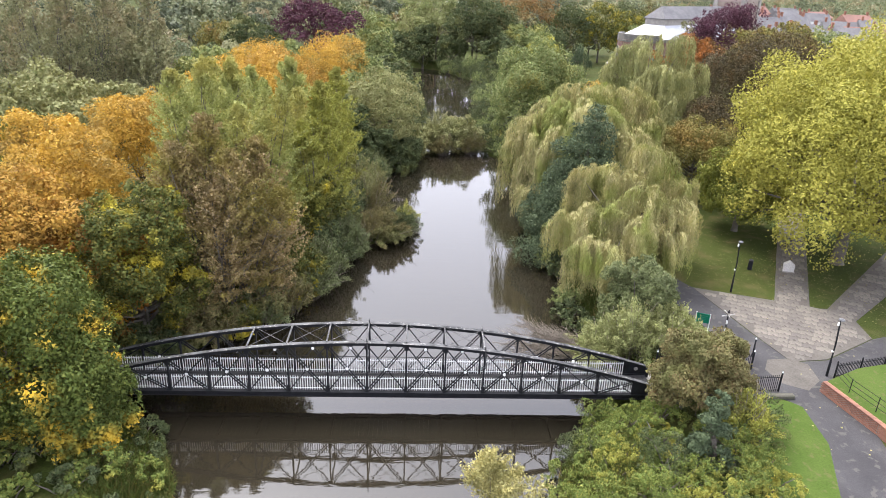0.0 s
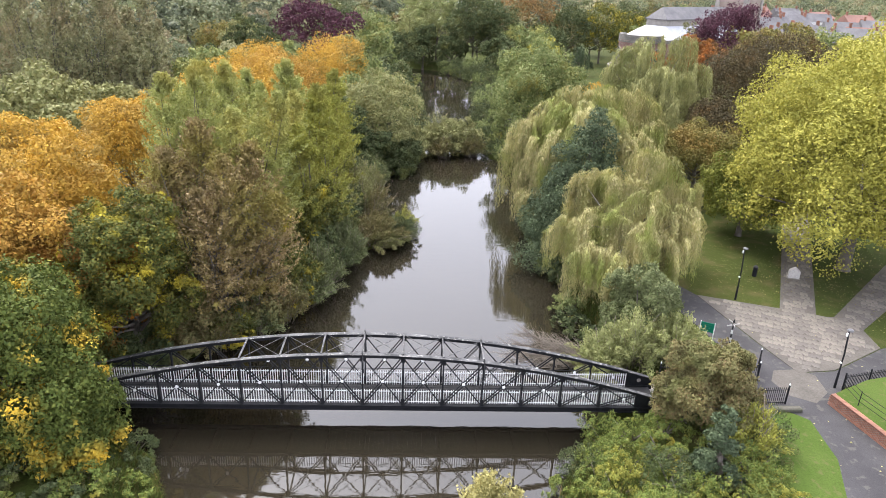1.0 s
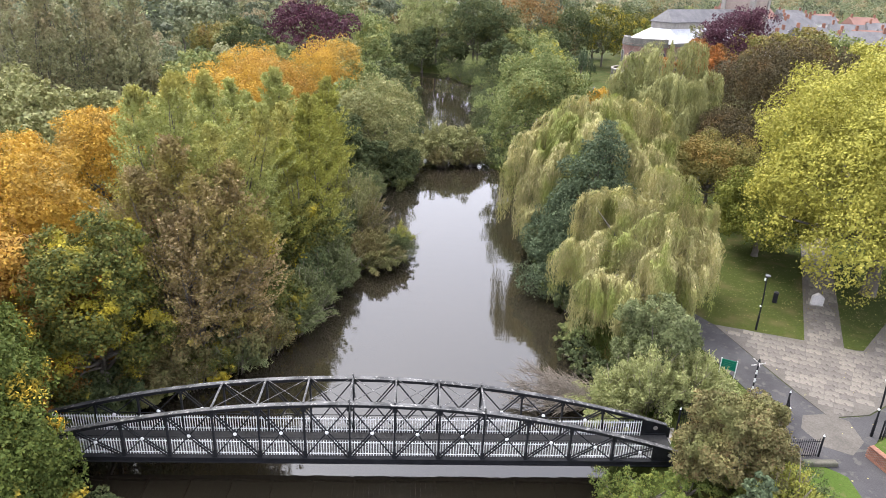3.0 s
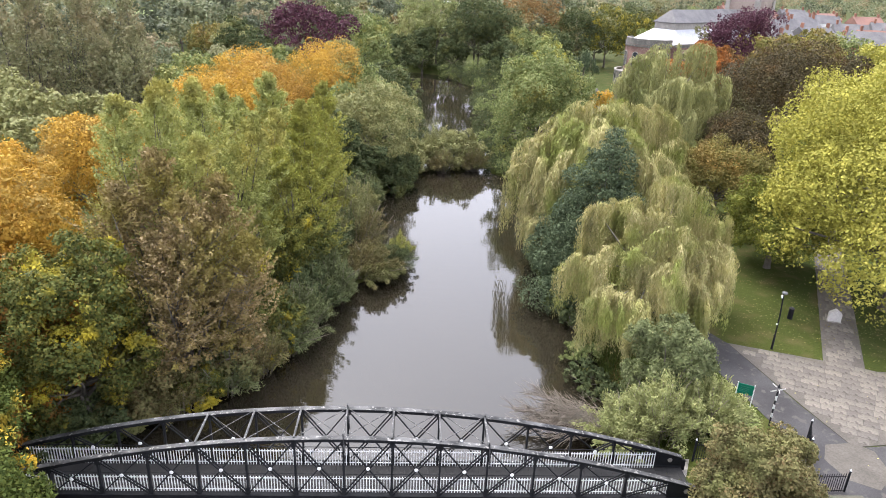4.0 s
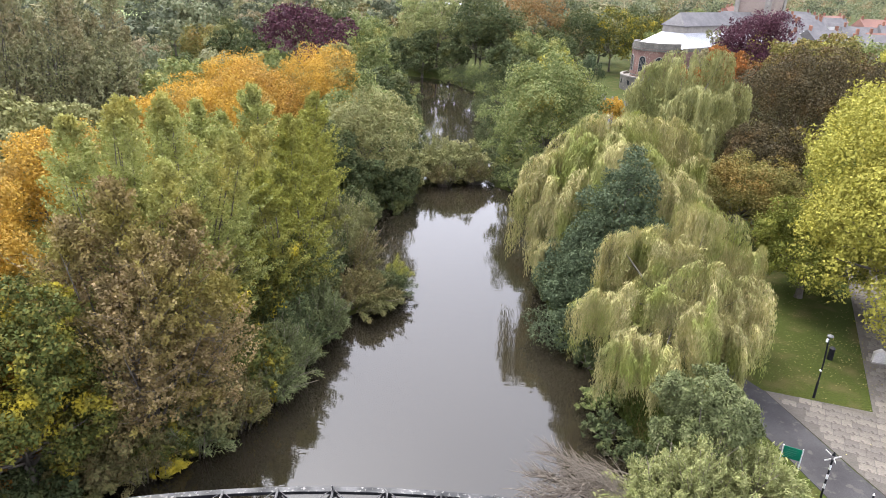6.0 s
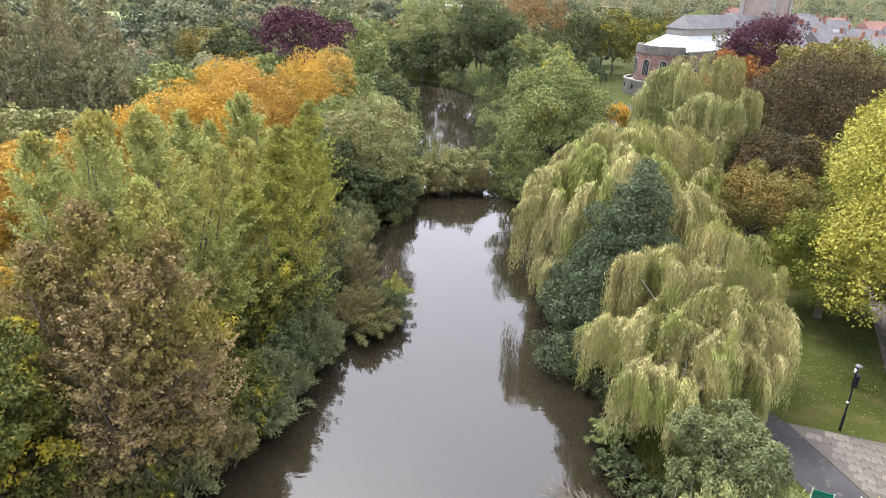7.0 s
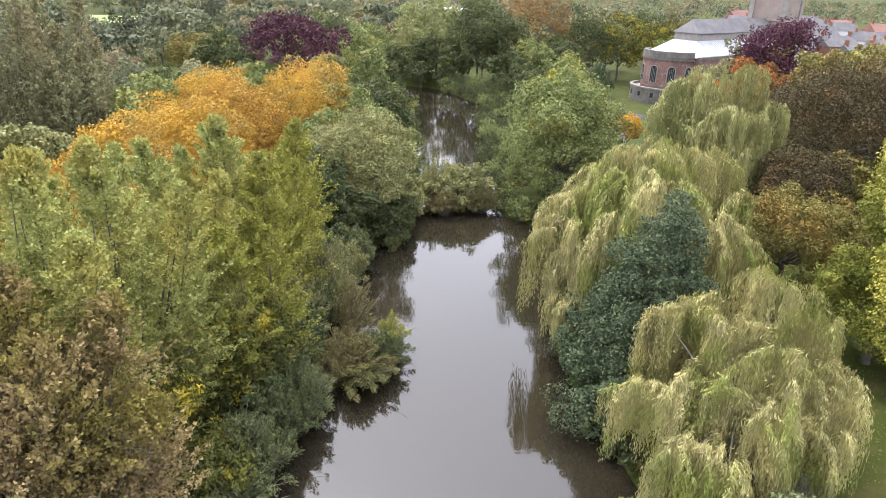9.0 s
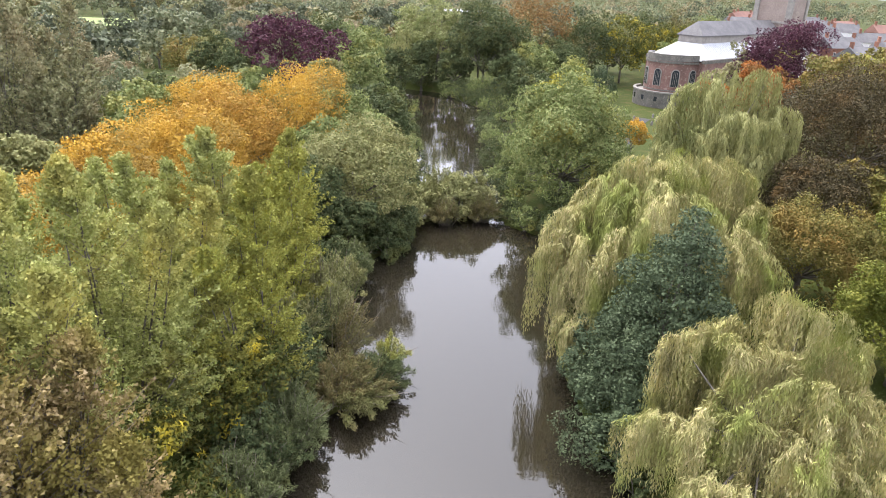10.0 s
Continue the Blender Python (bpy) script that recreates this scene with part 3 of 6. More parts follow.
    for y in (Y_NEAR + 0.18, Y_FAR - 0.18):
        for k, (x0, x1) in enumerate(zip(posts, posts[1:])):
            rail = bp("railing_panel", box(bmesh.new(), ((x0 + x1) / 2, y + 0.02, Z_DECK + 0.88), (PANEL - 0.12, 0.02, 0.045)), WHITE, "white iron picket railing")
            bp("bottom_rail", box(bmesh.new(), ((x0 + x1) / 2, y + 0.02, Z_DECK + 0.16), (PANEL - 0.12, 0.02, 0.045)), WHITE, "", rail)
            for x in [x0 + 0.1 + i * (PANEL - 0.2) / 15 for i in range(16)]:
                if y < 37 or 5 <= k <= 8:
                    ob = new("picket", pm)
                    ob.parent = rail
                    ob.location = (x - XC, y - 37.2, 0.5)
                else:
                    box(joined, (x, y, Z_DECK + 0.5), (0.042, 0.03, 1.0))
                    cyl(joined, (x, y, Z_DECK + 1.02), 0.03, 0.05, 5, 0.0)
        for z in (Z_DECK + 1.02,):
            bm = bmesh.new()
            box(bm, (XC, y + 0.05, z + 0.12), (14 * PANEL, 0.03, 0.03))
            bp("handrail", bm, IRON)
    tagged(bp("railing_remainder", joined, WHITE, "white iron pickets"), kind="stuff")
    return br


build_bridge()
for x, label in ((17.6, "stone bridge abutment with dark damp face"), (-19.9, "stone bridge abutment under overhanging trees")):
    bm = bmesh.new()
    box(bm, (x + (0.6 if x > 0 else -0.4), 37.2, 0.55), (3.2, 4.4, 2.1), bevel=0.06)
    tagged(part("bridge_abutment", bm, STONE), label, "abutment", kind="structure")


# ---- trees ----
def limb_tree(bm, base, tips, r0, fork, rng):
    """A tapered trunk from base to fork, and limbs from it to the tips."""
    base, fork = Vector(base), Vector(fork)
    mid = base.lerp(fork, 0.5) + Vector((rng.uniform(-0.15, 0.15), rng.uniform(-0.15, 0.15), 0))
    tube(bm, [base - Vector((0, 0, 0.3)), base + Vector((0, 0, 0.25)), mid, fork], [r0 * 1.5, r0 * 1.05, r0 * 0.85, r0 * 0.65], 9)
    for tip in tips:
        tip = Vector(tip)
        s = base.lerp(fork, rng.uniform(0.6, 1.0))
        bend = s.lerp(tip, 0.5) + Vector((rng.uniform(-0.4, 0.4), rng.uniform(-0.4, 0.4), rng.uniform(-0.1, 0.6)))
        tube(bm, [s, bend, tip], [r0 * 0.45, r0 * 0.28, r0 * 0.08], 6)


def inner_leaves(rng, puffs, each, k=0.62, size=0.3, most=9.0):
    """Large leaves packed inside each puff, so that little light or view passes through it."""
    puffs = np.asarray(puffs, float)
    w = np.repeat(np.arange(len(puffs)), each)
    off = ball(rng, len(w)) * (puffs[w, 3] * k * rng.random(len(w)) ** 0.4)[:, None]
    off[:, 2] *= puffs[w, 4]
    L = np.minimum(puffs[w, 3] * size, most) * rng.uniform(0.7, 1.2, len(w))
    return leaf_tris(puffs[w, :3] + off, ball(rng, len(w)), ball(rng, len(w)), L, L * 0.8)


def puff_leaves(rng, puffs, centre, total, size, up=0.3, droop=0.0, slim=1.0, ragged=0.14, inner=44, rough=0.4):
    """Leaves on clumps that sit on the outer sides of many overlapping puffs (x, y, z, r, squash)."""
    puffs = np.array(puffs, float)
    total, size = (total * 2.2, size * 0.74) if size < 0.5 else (total * 1.6, size * 0.9)
    per = np.clip((puffs[:, 3] / max(0.16, size) * 5.5).astype(int), 14, 44)
    tw = np.repeat(np.arange(len(puffs)), per)
    td = unit(rng.normal(size=(len(tw), 3)) + np.array([0, 0, 0.2]))
    pc = puffs[tw, :3]
    out = unit(pc - np.asarray(centre))
    ok = (np.einsum("ij,ij->i", td, out) > -0.3) & (td[:, 2] > -0.75)
    tw, td, pc = tw[ok], td[ok], pc[ok]
    r = puffs[tw, 3]
    rs = r * rng.uniform(0.18, 0.42, len(tw))
    tc = td * (r * rng.uniform(0.62, 0.98, len(tw)))[:, None]
    tc[:, 2] *= puffs[tw, 4]
    tc += pc
    pick = rng.choice(len(tw), int(total), p=rs ** 2 / (rs ** 2).sum())
    dl = unit(ball(rng, len(pick)) + td[pick] * 0.55)
    reach = rng.uniform(0.78, 1.08, len(pick))
    reach = np.where(rng.random(len(pick)) < ragged, rng.uniform(1.08, 1.5, len(pick)), reach)
    off = dl * (rs[pick] * reach)[:, None]
    off[:, 2] *= 0.85
    c = tc[pick] + off
    nrm = unit(dl * 0.75 + td[pick] * 0.3 + rng.normal(size=c.shape) * rough + np.array([0, 0, up]))
    ax = unit(rng.normal(size=c.shape) + np.array([0, 0, -droop]))
    L = size * rng.uniform(0.65, 1.35, len(c))
    q = leaf_tris(c, ax, nrm, L, L * rng.uniform(0.65, 1.0, len(c)) * slim)
    return np.concatenate([q, inner_leaves(rng, puffs, inner, most=size * 1.9)])


def broad_puffs(rng, centre, rad, n, puff=0.36, low=-0.75):
    cx, cy, cz = centre
    rx, ry, rz = rad
    out = []
    for i in range(n):
        u = low + (1 - low) * (i + 0.5) / n
        ang = i * 2.39996 + rng.uniform(-0.5, 0.5)
        h = math.sqrt(max(0.0, 1 - u * u))
        k = rng.uniform(0.5, 0.9)
        r = min(rx, ry, rz * 1.2) * puff * rng.uniform(0.6, 1.35)
        out.append((cx + rx * k * h * math.cos(ang), cy + ry * k * h * math.sin(ang), cz + rz * k * u, r, rng.uniform(0.7, 0.95)))
    out.append((cx, cy, cz, min(rad) * 0.55, 0.9))
    return out


def finish_tree(name, base, trunk, leaves, mat, label, category, group, twig=None):
    t = thing(name, base, label, category, group)
    shift = np.array(base, float)
    bmesh.ops.translate(trunk, verts=trunk.verts, vec=Vector(base) * -1)
    part("trunk", trunk, twig or BARK, t, smooth=True)
    link("crown", leaf_mesh("crown", leaves - shift), mat, t)
    return t


def ground_at(x, y):
    return float(ground_z(np.array([x]), np.array([y]))[0])


def broad_tree(name, x, y, top, rad, mat, label, leaves=9000, size=0.42, n=26, inner=44, puff=0.36, trunk=0.3, low=None, seed=0, lean=(0, 0), group="riverside trees", base_xy=None, category="tree", ragged=0.16):
    """A spreading tree: rad across, crown from low up to top."""
    rng = np.random.default_rng(seed + 11)
    pr = random.Random(seed + 11)
    bx, by = base_xy or (x, y)
    z0 = max(ground_at(bx, by), 0.0)
    low = z0 + (top - z0) * 0.2 if low is None else low
    cz, rz = (top + low) / 2, (top - low) / 2
    puffs = broad_puffs(rng, (x, y, cz), (rad, rad, rz), n, puff)
    q = puff_leaves(rng, puffs, (x, y, cz - rz * 0.3), leaves, size, ragged=ragged, inner=inner)
    bm = bmesh.new()
    limb_tree(bm, (bx, by, z0), [p[:3] for p in puffs[: max(5, n // 2)]], trunk, (x * 0.7 + bx * 0.3, y * 0.7 + by * 0.3, low + (top - low) * 0.3), pr)
    return finish_tree(name, (bx, by, z0), bm, q, mat, label, category, group)


def sprays(rng, start, end, sag, per, size, slim, spread, first=0.25):
    """Leaves along bent shoots that run from start to end."""
    n = len(start)
    which = np.repeat(np.arange(n), per)
    u = (first + (1 - first) * rng.random(len(which)) ** 0.75)[:, None]
    a, b = start[which], end[which]
    mid = (a + b) / 2 + np.array([0, 0, 1.0]) * sag[which][:, None]
    c = a * (1 - u) ** 2 + mid * 2 * u * (1 - u) + b * u * u
    tan = unit((mid - a) * (1 - u) + (b - mid) * u)
    c = c + rng.normal(size=c.shape) * (spread * (1.25 - u * 0.75))
    flat = unit((b - a) * np.array([1, 1, 0.2]) + 1e-4)
    nrm = unit(flat * 0.65 + rng.normal(size=c.shape) * 0.42 + np.array([0, 0, 0.65]))
    ax = unit(tan + rng.normal(size=c.shape) * 0.55)
    L = size * rng.uniform(0.65, 1.35, len(c))
    return leaf_tris(c, ax, nrm, L, L * rng.uniform(0.62, 0.95, len(c)) * slim)


def spire_tree(name, x, y, spires, mat, label, leaves=9000, size=0.36, trunk=0.22, seed=0, group="riverside trees", twiggy=False):
    """An upright poplar of several pointed leaders (dx, dy, low, top, radius) with feathery rising shoots."""
    rng = np.random.default_rng(seed + 71)
    pr = random.Random(seed + 71)
    z0 = max(ground_at(x, y), 0.0)
    allq = []
    bm, twigs = bmesh.new(), bmesh.new()
    area = sum((s[3] - s[2]) * s[4] for s in spires)
    for dx, dy, low, top, rad in spires:
        h = top - low
        k = int(h * rad * (7 if twiggy else 5))
        t = rng.random(k) ** 0.9
        ang = rng.uniform(0, math.tau, k)
        prof = np.minimum(1.0, 1.8 * (1 - t) ** 0.82) * np.minimum(1.0, 0.6 + t * 1.6)
        # boughs stand out further than the rest in places, and leave hollows in others
        bough = 1 + 0.3 * np.sin(ang * 3 + t * 17 + dx) * np.sin(t * 29 + ang * 2 + dy)
        ln = rad * prof * rng.uniform(0.55, 1.15, k) * bough + 0.15
        sway = np.stack([np.sin(t * 4 + dx), np.cos(t * 3.3 + dy), t * 0], -1) * 0.35
        a = np.array([x + dx, y + dy, low]) + sway + np.stack([t * 0, t * 0, h * t * 0.97], -1)
        b = a + np.stack([np.cos(ang) * ln, np.sin(ang) * ln, ln * rng.uniform(0.6, 1.2, k) * (0.35 + 0.75 * t) + 0.2], -1)
        per = max(6, int(leaves * 2.3 * h * rad / area / k))
        allq.append(sprays(rng, a, b, -0.12 * ln, per, size * 0.72, 1.0, 0.17, 0.2))
        deep = np.repeat(np.flatnonzero(t < 0.85), 1 if twiggy else 3)
        c = a[deep] + rng.normal(0, 0.22 * rad, (len(deep), 3)) * prof[deep][:, None]
        L = np.full(len(c), 0.12 * rad)
        allq.append(leaf_tris(c, ball(rng, len(c)), ball(rng, len(c)), L, L * 0.8))
        tip = (x + dx, y + dy, low + h * 0.93)
        fork = (x + dx * 0.4, y + dy * 0.4, z0 + (low - z0) * 0.6 + 0.5)
        for i in range(0, k, 3 if twiggy else 12):
            p, q = Vector(a[i]), Vector(b[i])
            tube(twigs, [p, (p + q) / 2 + Vector((0, 0, -0.06 * ln[i])), q], [0.034, 0.022, 0.008], 3)
        limb_tree(bm, (x + dx * 0.25, y + dy * 0.25, z0), [tip] + [tuple(p) for p in (a * 0.4 + b * 0.6)[:: max(1, k // 7)]], trunk, fork, pr)
    tree = finish_tree(name, (x, y, z0), bm, np.concatenate(allq), mat, label, "tree", group)
    bmesh.ops.translate(twigs, verts=twigs.verts, vec=(-x, -y, -z0))
    tagged(part("twig_spray", twigs, TWIG, tree, "pale bare twigs"), kind="stuff")
    return tree


def spray_bush(name, x, y, top, rad, mat, label, leaves=6000, size=0.3, seed=0, base=None, stems=90, slim=0.42, bare=10, lean=(0, 0), flat=1.0, group="bank shrubs"):
    """A wispy shrub: long shoots fan out from its foot, some of them bare."""
    rng = np.random.default_rng(seed + 191)
    z0 = max(ground_at(x, y), 0.0) if base is None else base
    h = top - z0
    ang = rng.uniform(0, math.tau, stems)
    k = np.sqrt(rng.random(stems))
    foot = np.stack([x + rad * 0.35 * k * np.cos(ang), y + rad * flat * 0.35 * k * np.sin(ang), np.full(stems, z0 - 0.1)], -1)
    reach = k * rng.uniform(0.75, 1.15, stems)
    end = np.stack([x + lean[0] + rad * reach * np.cos(ang), y + lean[1] + rad * flat * reach * np.sin(ang), z0 + h * np.sqrt(np.maximum(0.06, 1.05 - k ** 1.6)) * rng.uniform(0.7, 1.04, stems)], -1)
    sag = h * 0.22 * k + 0.1
    q = sprays(rng, foot, end, sag, max(5, int(leaves * 2.5 / stems)), size * 0.8, slim, 0.2, 0.3)
    q[..., 2] = np.maximum(q[..., 2], z0 + 0.02)
    bm = bmesh.new()
    for i in range(0, stems, 2):
        p, e = Vector(foot[i]), Vector(end[i])
        tube(bm, [p, (p + e) / 2 + Vector((0, 0, sag[i] * 0.5)), e], [0.045, 0.03, 0.01], 4)
    for i in range(bare):
        p, e = Vector(foot[i]), Vector(end[-1 - i])
        e = p + (e - p) * rng.uniform(1.0, 1.35)
        e.z = max(e.z, z0 + 0.3)
        tube(bm, [p, (p + e) / 2 + Vector((0, 0, 0.3)), e], [0.05, 0.035, 0.01], 4)
    return finish_tree(name, (x, y, z0), bm, q, mat, label, "shrub", group, TWIG)


def willow_tree(name, x, y, top, rad, mat, label, plumes=24, strands=9, seed=0, foot=0.6, trunk=0.45, base_xy=None, leaf=0.24, step=0.2, group="willows", domes=None):
    """A weeping willow: domed plumes on arching limbs, each with tassels of long strands that hang from its rim."""
    rng = np.random.default_rng(seed + 31)
    pr = random.Random(seed + 31)
    bx, by = base_xy or (x, y)
    z0 = max(ground_at(bx, by), 0.0)
    if domes is None:
        domes = []
        for i in range(plumes):
            k = math.sqrt((i + 0.3) / plumes)
            ang = i * 2.39996 + rng.uniform(-0.4, 0.4)
            zt = z0 + (top - z0) * (1.0 - 0.55 * k ** 2) * rng.uniform(0.86, 1.02)
            domes.append((x + rad * 0.8 * k * math.cos(ang), y + rad * 0.8 * k * math.sin(ang), zt, rad * rng.uniform(0.2, 0.34)))
    c_all, a_all, n_all, cores = [], [], [], []
    for dx, dy, zt, r in domes:
        far = math.hypot(dx - x, dy - y)
        outw = np.array([dx - x, dy - y]) / max(1.0, far)
        longest = min(zt - foot, rng.uniform(0.5, 0.78) * (zt - z0) + 1.0)
        cores += [(dx, dy, zt - r * 1.25, r * 0.8, 1.0), (dx + outw[0] * r * 0.2, dy + outw[1] * r * 0.2, zt - r * 0.8 - longest * 0.3, r * 0.62, 1.6)]
        for b in range(int(5 + r * 2.2)):
            # a bough that arches out of the plume, strands hanging all along it
            az = math.atan2(outw[1], outw[0]) + rng.normal(0, 1.5) if far > 1.5 else rng.uniform(0, math.tau)
            span = r * rng.uniform(0.5, 1.25)
            start = np.array([dx, dy]) + rng.normal(0, 0.3 * r, 2)
            z_b = zt - rng.uniform(0, 0.42) * r
            bend = rng.normal(0, 0.5)
            sag = rng.uniform(0.25, 0.75)
            for s in range(int(strands * (2.2 + 1.5 * span))):
                u0 = rng.uniform(0.02, 1.0) ** 0.6
                b_az = az + bend * u0
                p0 = start + np.array([math.cos(b_az), math.sin(b_az)]) * span * u0
                zb = z_b + 0.16 * r * math.sin(u0 * 3.1) - sag * span * u0 ** 2
                a2 = b_az + rng.normal(0, 0.7)
                d2 = np.array([math.cos(a2), math.sin(a2)])
                reach = rng.uniform(0.1, 0.4) * (0.5 + 0.3 * r)
                clump = 0.76 + 0.24 * math.sin(b * 2.4 + 1.9 * round(math.atan2(p0[1] - dy, p0[0] - dx) * 2.2))
                fall = max(0.5, longest * rng.uniform(0.72, 1.0) * clump * (0.55 + 0.45 * u0))
                n = max(5, int((reach + fall) / step))
                t = (np.arange(n) + rng.uniform(0, 1, n)) / n * (reach * 1.2 + fall)
                u = np.clip(t / (reach * 1.2), 0, 1)
                hang = np.maximum(0, t - reach * 1.2)
                drift = rng.normal(0, 0.03, 2)
                pos = np.empty((n, 3))
                pos[:, :2] = p0 + d2 * (reach * (1 - (1 - u) ** 1.7))[:, None] + drift * hang[:, None]
                pos[:, 2] = zb + 0.12 * np.sin(u * 3.1) - 0.5 * reach * u ** 2 - hang
                pos += rng.normal(0, 0.065, (n, 3))
                ok = pos[:, 2] > foot
                ax = np.empty((n, 3))
                ax[:, :2] = d2 * (1.2 * (1 - u))[:, None] + rng.normal(0, 0.3, (n, 2))
                ax[:, 2] = -0.35 - u
                nr = rng.normal(0, 0.42, (n, 3))
                nr[:, :2] += d2 * (0.25 + 0.45 * u)[:, None] + outw * 0.3
                nr[:, 2] += 1.05 - 0.7 * u
                c_all.append(pos[ok]), a_all.append(ax[ok]), n_all.append(nr[ok])
    c, ax, nr = np.concatenate(c_all), np.concatenate(a_all), np.concatenate(n_all)
    L = step * rng.uniform(0.8, 1.5, len(c))
    q = leaf_tris(c, ax, unit(nr), L, leaf * rng.uniform(0.26, 0.5, len(c)))
    q = np.concatenate([q, inner_leaves(rng, cores, 90, 0.7, 0.15)])
    bm = bmesh.new()
    limb_tree(bm, (bx, by, z0), [(a0, b0, zt - 0.75 * r) for a0, b0, zt, r in domes], trunk * 0.6, (x * 0.5 + bx * 0.5, y * 0.5 + by * 0.5, z0 + (top - z0) * 0.4), pr)
    return finish_tree(name, (bx, by, z0), bm, q, mat, label, "willow tree", group)


def cone_tree(name, x, y, top, rad, mat, label, leaves=9000, size=0.34, seed=0, base_xy=None, low=0.6, group="riverside trees"):
    """A pointed evergreen-like tree of drooping tiers."""
    rng = np.random.default_rng(seed + 51)
    pr = random.Random(seed + 51)
    bx, by = base_xy or (x, y)
    z0 = max(ground_at(bx, by), 0.0)
    puffs = []
    h = top - low
    k = max(16, int(h * 4.2))
    for i in range(k):
        t = (i + 0.5) / k
        ang = i * 2.39996 + rng.uniform(-0.5, 0.5)
        prof = (1 - t) ** 0.62
        ro = rad * prof * rng.uniform(0.45, 0.82)
        cx, cy = bx + (x - bx) * t, by + (y - by) * t
        puffs.append((cx + ro * math.cos(ang), cy + ro * math.sin(ang), low + h * t, max(0.3, rad * rng.uniform(0.22, 0.44) * (0.3 + prof * 0.8)), 0.62))
    q = puff_leaves(rng, puffs, ((x + bx) / 2, (y + by) / 2, low + h * 0.2), leaves, size, up=0.35, droop=0.3)
    bm = bmesh.new()
    limb_tree(bm, (bx, by, z0), [p[:3] for p in puffs[::5]] + [(x, y, top - 0.4)], 0.22, (bx + (x - bx) * 0.5, by + (y - by) * 0.5, low + h * 0.5), pr)
    return finish_tree(name, (bx, by, z0), bm, q, mat, label, "tree", group)


def bush(name, x, y, top, rad, mat, label, leaves=3500, size=0.3, seed=0, base=None, n=14, group="bank shrubs", flat=1.0, slim=0.75):
    """A dense shrub that rests on the ground, its stems in the middle."""
    rng = np.random.default_rng(seed + 91)
    pr = random.Random(seed + 91)
    z0 = max(ground_at(x, y), 0.0) if base is None else base
    rz = (top - z0) * 0.6
    cz = top - rz
    puffs = broad_puffs(rng, (x, y, cz), (rad, rad * flat, rz), n, 0.42, -0.75)
    q = puff_leaves(rng, puffs, (x, y, cz - rz * 0.3), leaves, size / slim ** 0.7, slim=slim, inner=18)
    q[..., 2] = np.maximum(q[..., 2], z0 + 0.02)
    bm = bmesh.new()
    for p in puffs[::2]:
        tube(bm, [(x + pr.uniform(-0.2, 0.2), y + pr.uniform(-0.2, 0.2), z0 - 0.2), (x * 0.4 + p[0] * 0.6, y * 0.4 + p[1] * 0.6, z0 * 0.4 + p[2] * 0.6), p[:3]], [0.06, 0.045, 0.015], 5)
    return finish_tree(name, (x, y, z0), bm, q, mat, label, "shrub", group)


# left bank, from the near end of the bridge outwards
broad_tree("maple_tree", -20.8, 32.8, 11.8, 5.9, F_MAPLE, "green maple with yellow-tipped branches beside the bridge", 30000, 0.27, 52, seed=1, low=1.6, puff=0.3)
broad_tree("maple_tree", -17.2, 31.8, 6.4, 3.2, F_MAPLE, "low green maple with yellow leaf tips on the bank", 11000, 0.29, 18, seed=2, low=1.0)
broad_tree("autumn_tree", -24.6, 42.5, 13.8, 4.6, F_AMBER, "orange autumn tree with dense crown", 19000, 0.3, 34, seed=3, low=3)
broad_tree("autumn_tree", -19.5, 43.5, 12.0, 3.4, F_RUST, "rusty brown autumn tree behind the bridge end", 13000, 0.29, 20, seed=4, low=1.5)
broad_tree("maple_tree", -16.9, 42.8, 13.2, 4.1, F_SPOT, "green maple spotted with yellow leaves at the water", 24000, 0.27, 42, seed=5, low=0.2, puff=0.3)
spire_tree("poplar_tree", -12.6, 47.4, [(-3.0, 0, 4.0, 14.6, 2.6), (-0.8, 1.0, 4.5, 16.4, 2.7), (1.6, -1.2, 3.6, 14.4, 2.6), (2.6, 2.0, 4, 14.6, 2.5), (0.2, -2.2, 3.4, 12.2, 2.6), (4.2, 0.4, 2.8, 11.4, 2.2)],
           F_ASHY, "tall browning poplar with several leaning stems", 30000, 0.26, 0.2, seed=6, twiggy=True)
spire_tree("poplar_tree", -14.4, 51.4, [(-1.8, -1.2, 5, 19.2, 2.5), (0.6, 1.2, 5, 19.8, 2.6), (2.8, -0.6, 5, 16.8, 2.4)], F_POPLAR, "grey-green poplar rising behind a browning one", 27000, 0.22, 0.2, seed=15)
spire_tree("poplar_tree", -13.4, 58.0, [(0.3, -0.8, 3, 19.3, 2.7), (-3.4, 0.2, 4, 18.2, 2.6), (3.4, 0.5, 3, 16.8, 2.5)], F_POPLAR, "tall grey-green poplar with pointed leaders", 26000, 0.24, 0.22, seed=7)
spire_tree("poplar_tree", -12.6, 64.0, [(-0.4, -1.0, 3, 17.9, 2.6), (3.2, -0.4, 2.6, 16.0, 2.4), (-3.6, 1.8, 3, 16.8, 2.6)], F_POPLAR, "grey-green poplar with pointed leaders", 22000, 0.25, 0.22, seed=8)
spire_tree("poplar_tree", -10.8, 70.4, [(0.2, -0.3, 2.5, 18.1, 2.9), (-3.2, 0.8, 3, 15.4, 2.4)], F_POPLAR, "broad grey-green poplar with a pointed top", 20000, 0.26, 0.22, seed=12)
spire_tree("poplar_tree", -7.6, 66.0, [(-0.1, 1.8, 1.4, 16.0, 2.6), (1.2, -2.0, 1.0, 12.4, 2.2), (-1.0, -5.2, 1.6, 13.6, 2.3)], F_LIME, "lime-yellow poplar leaning over the river", 24000, 0.24, 0.2, seed=14)
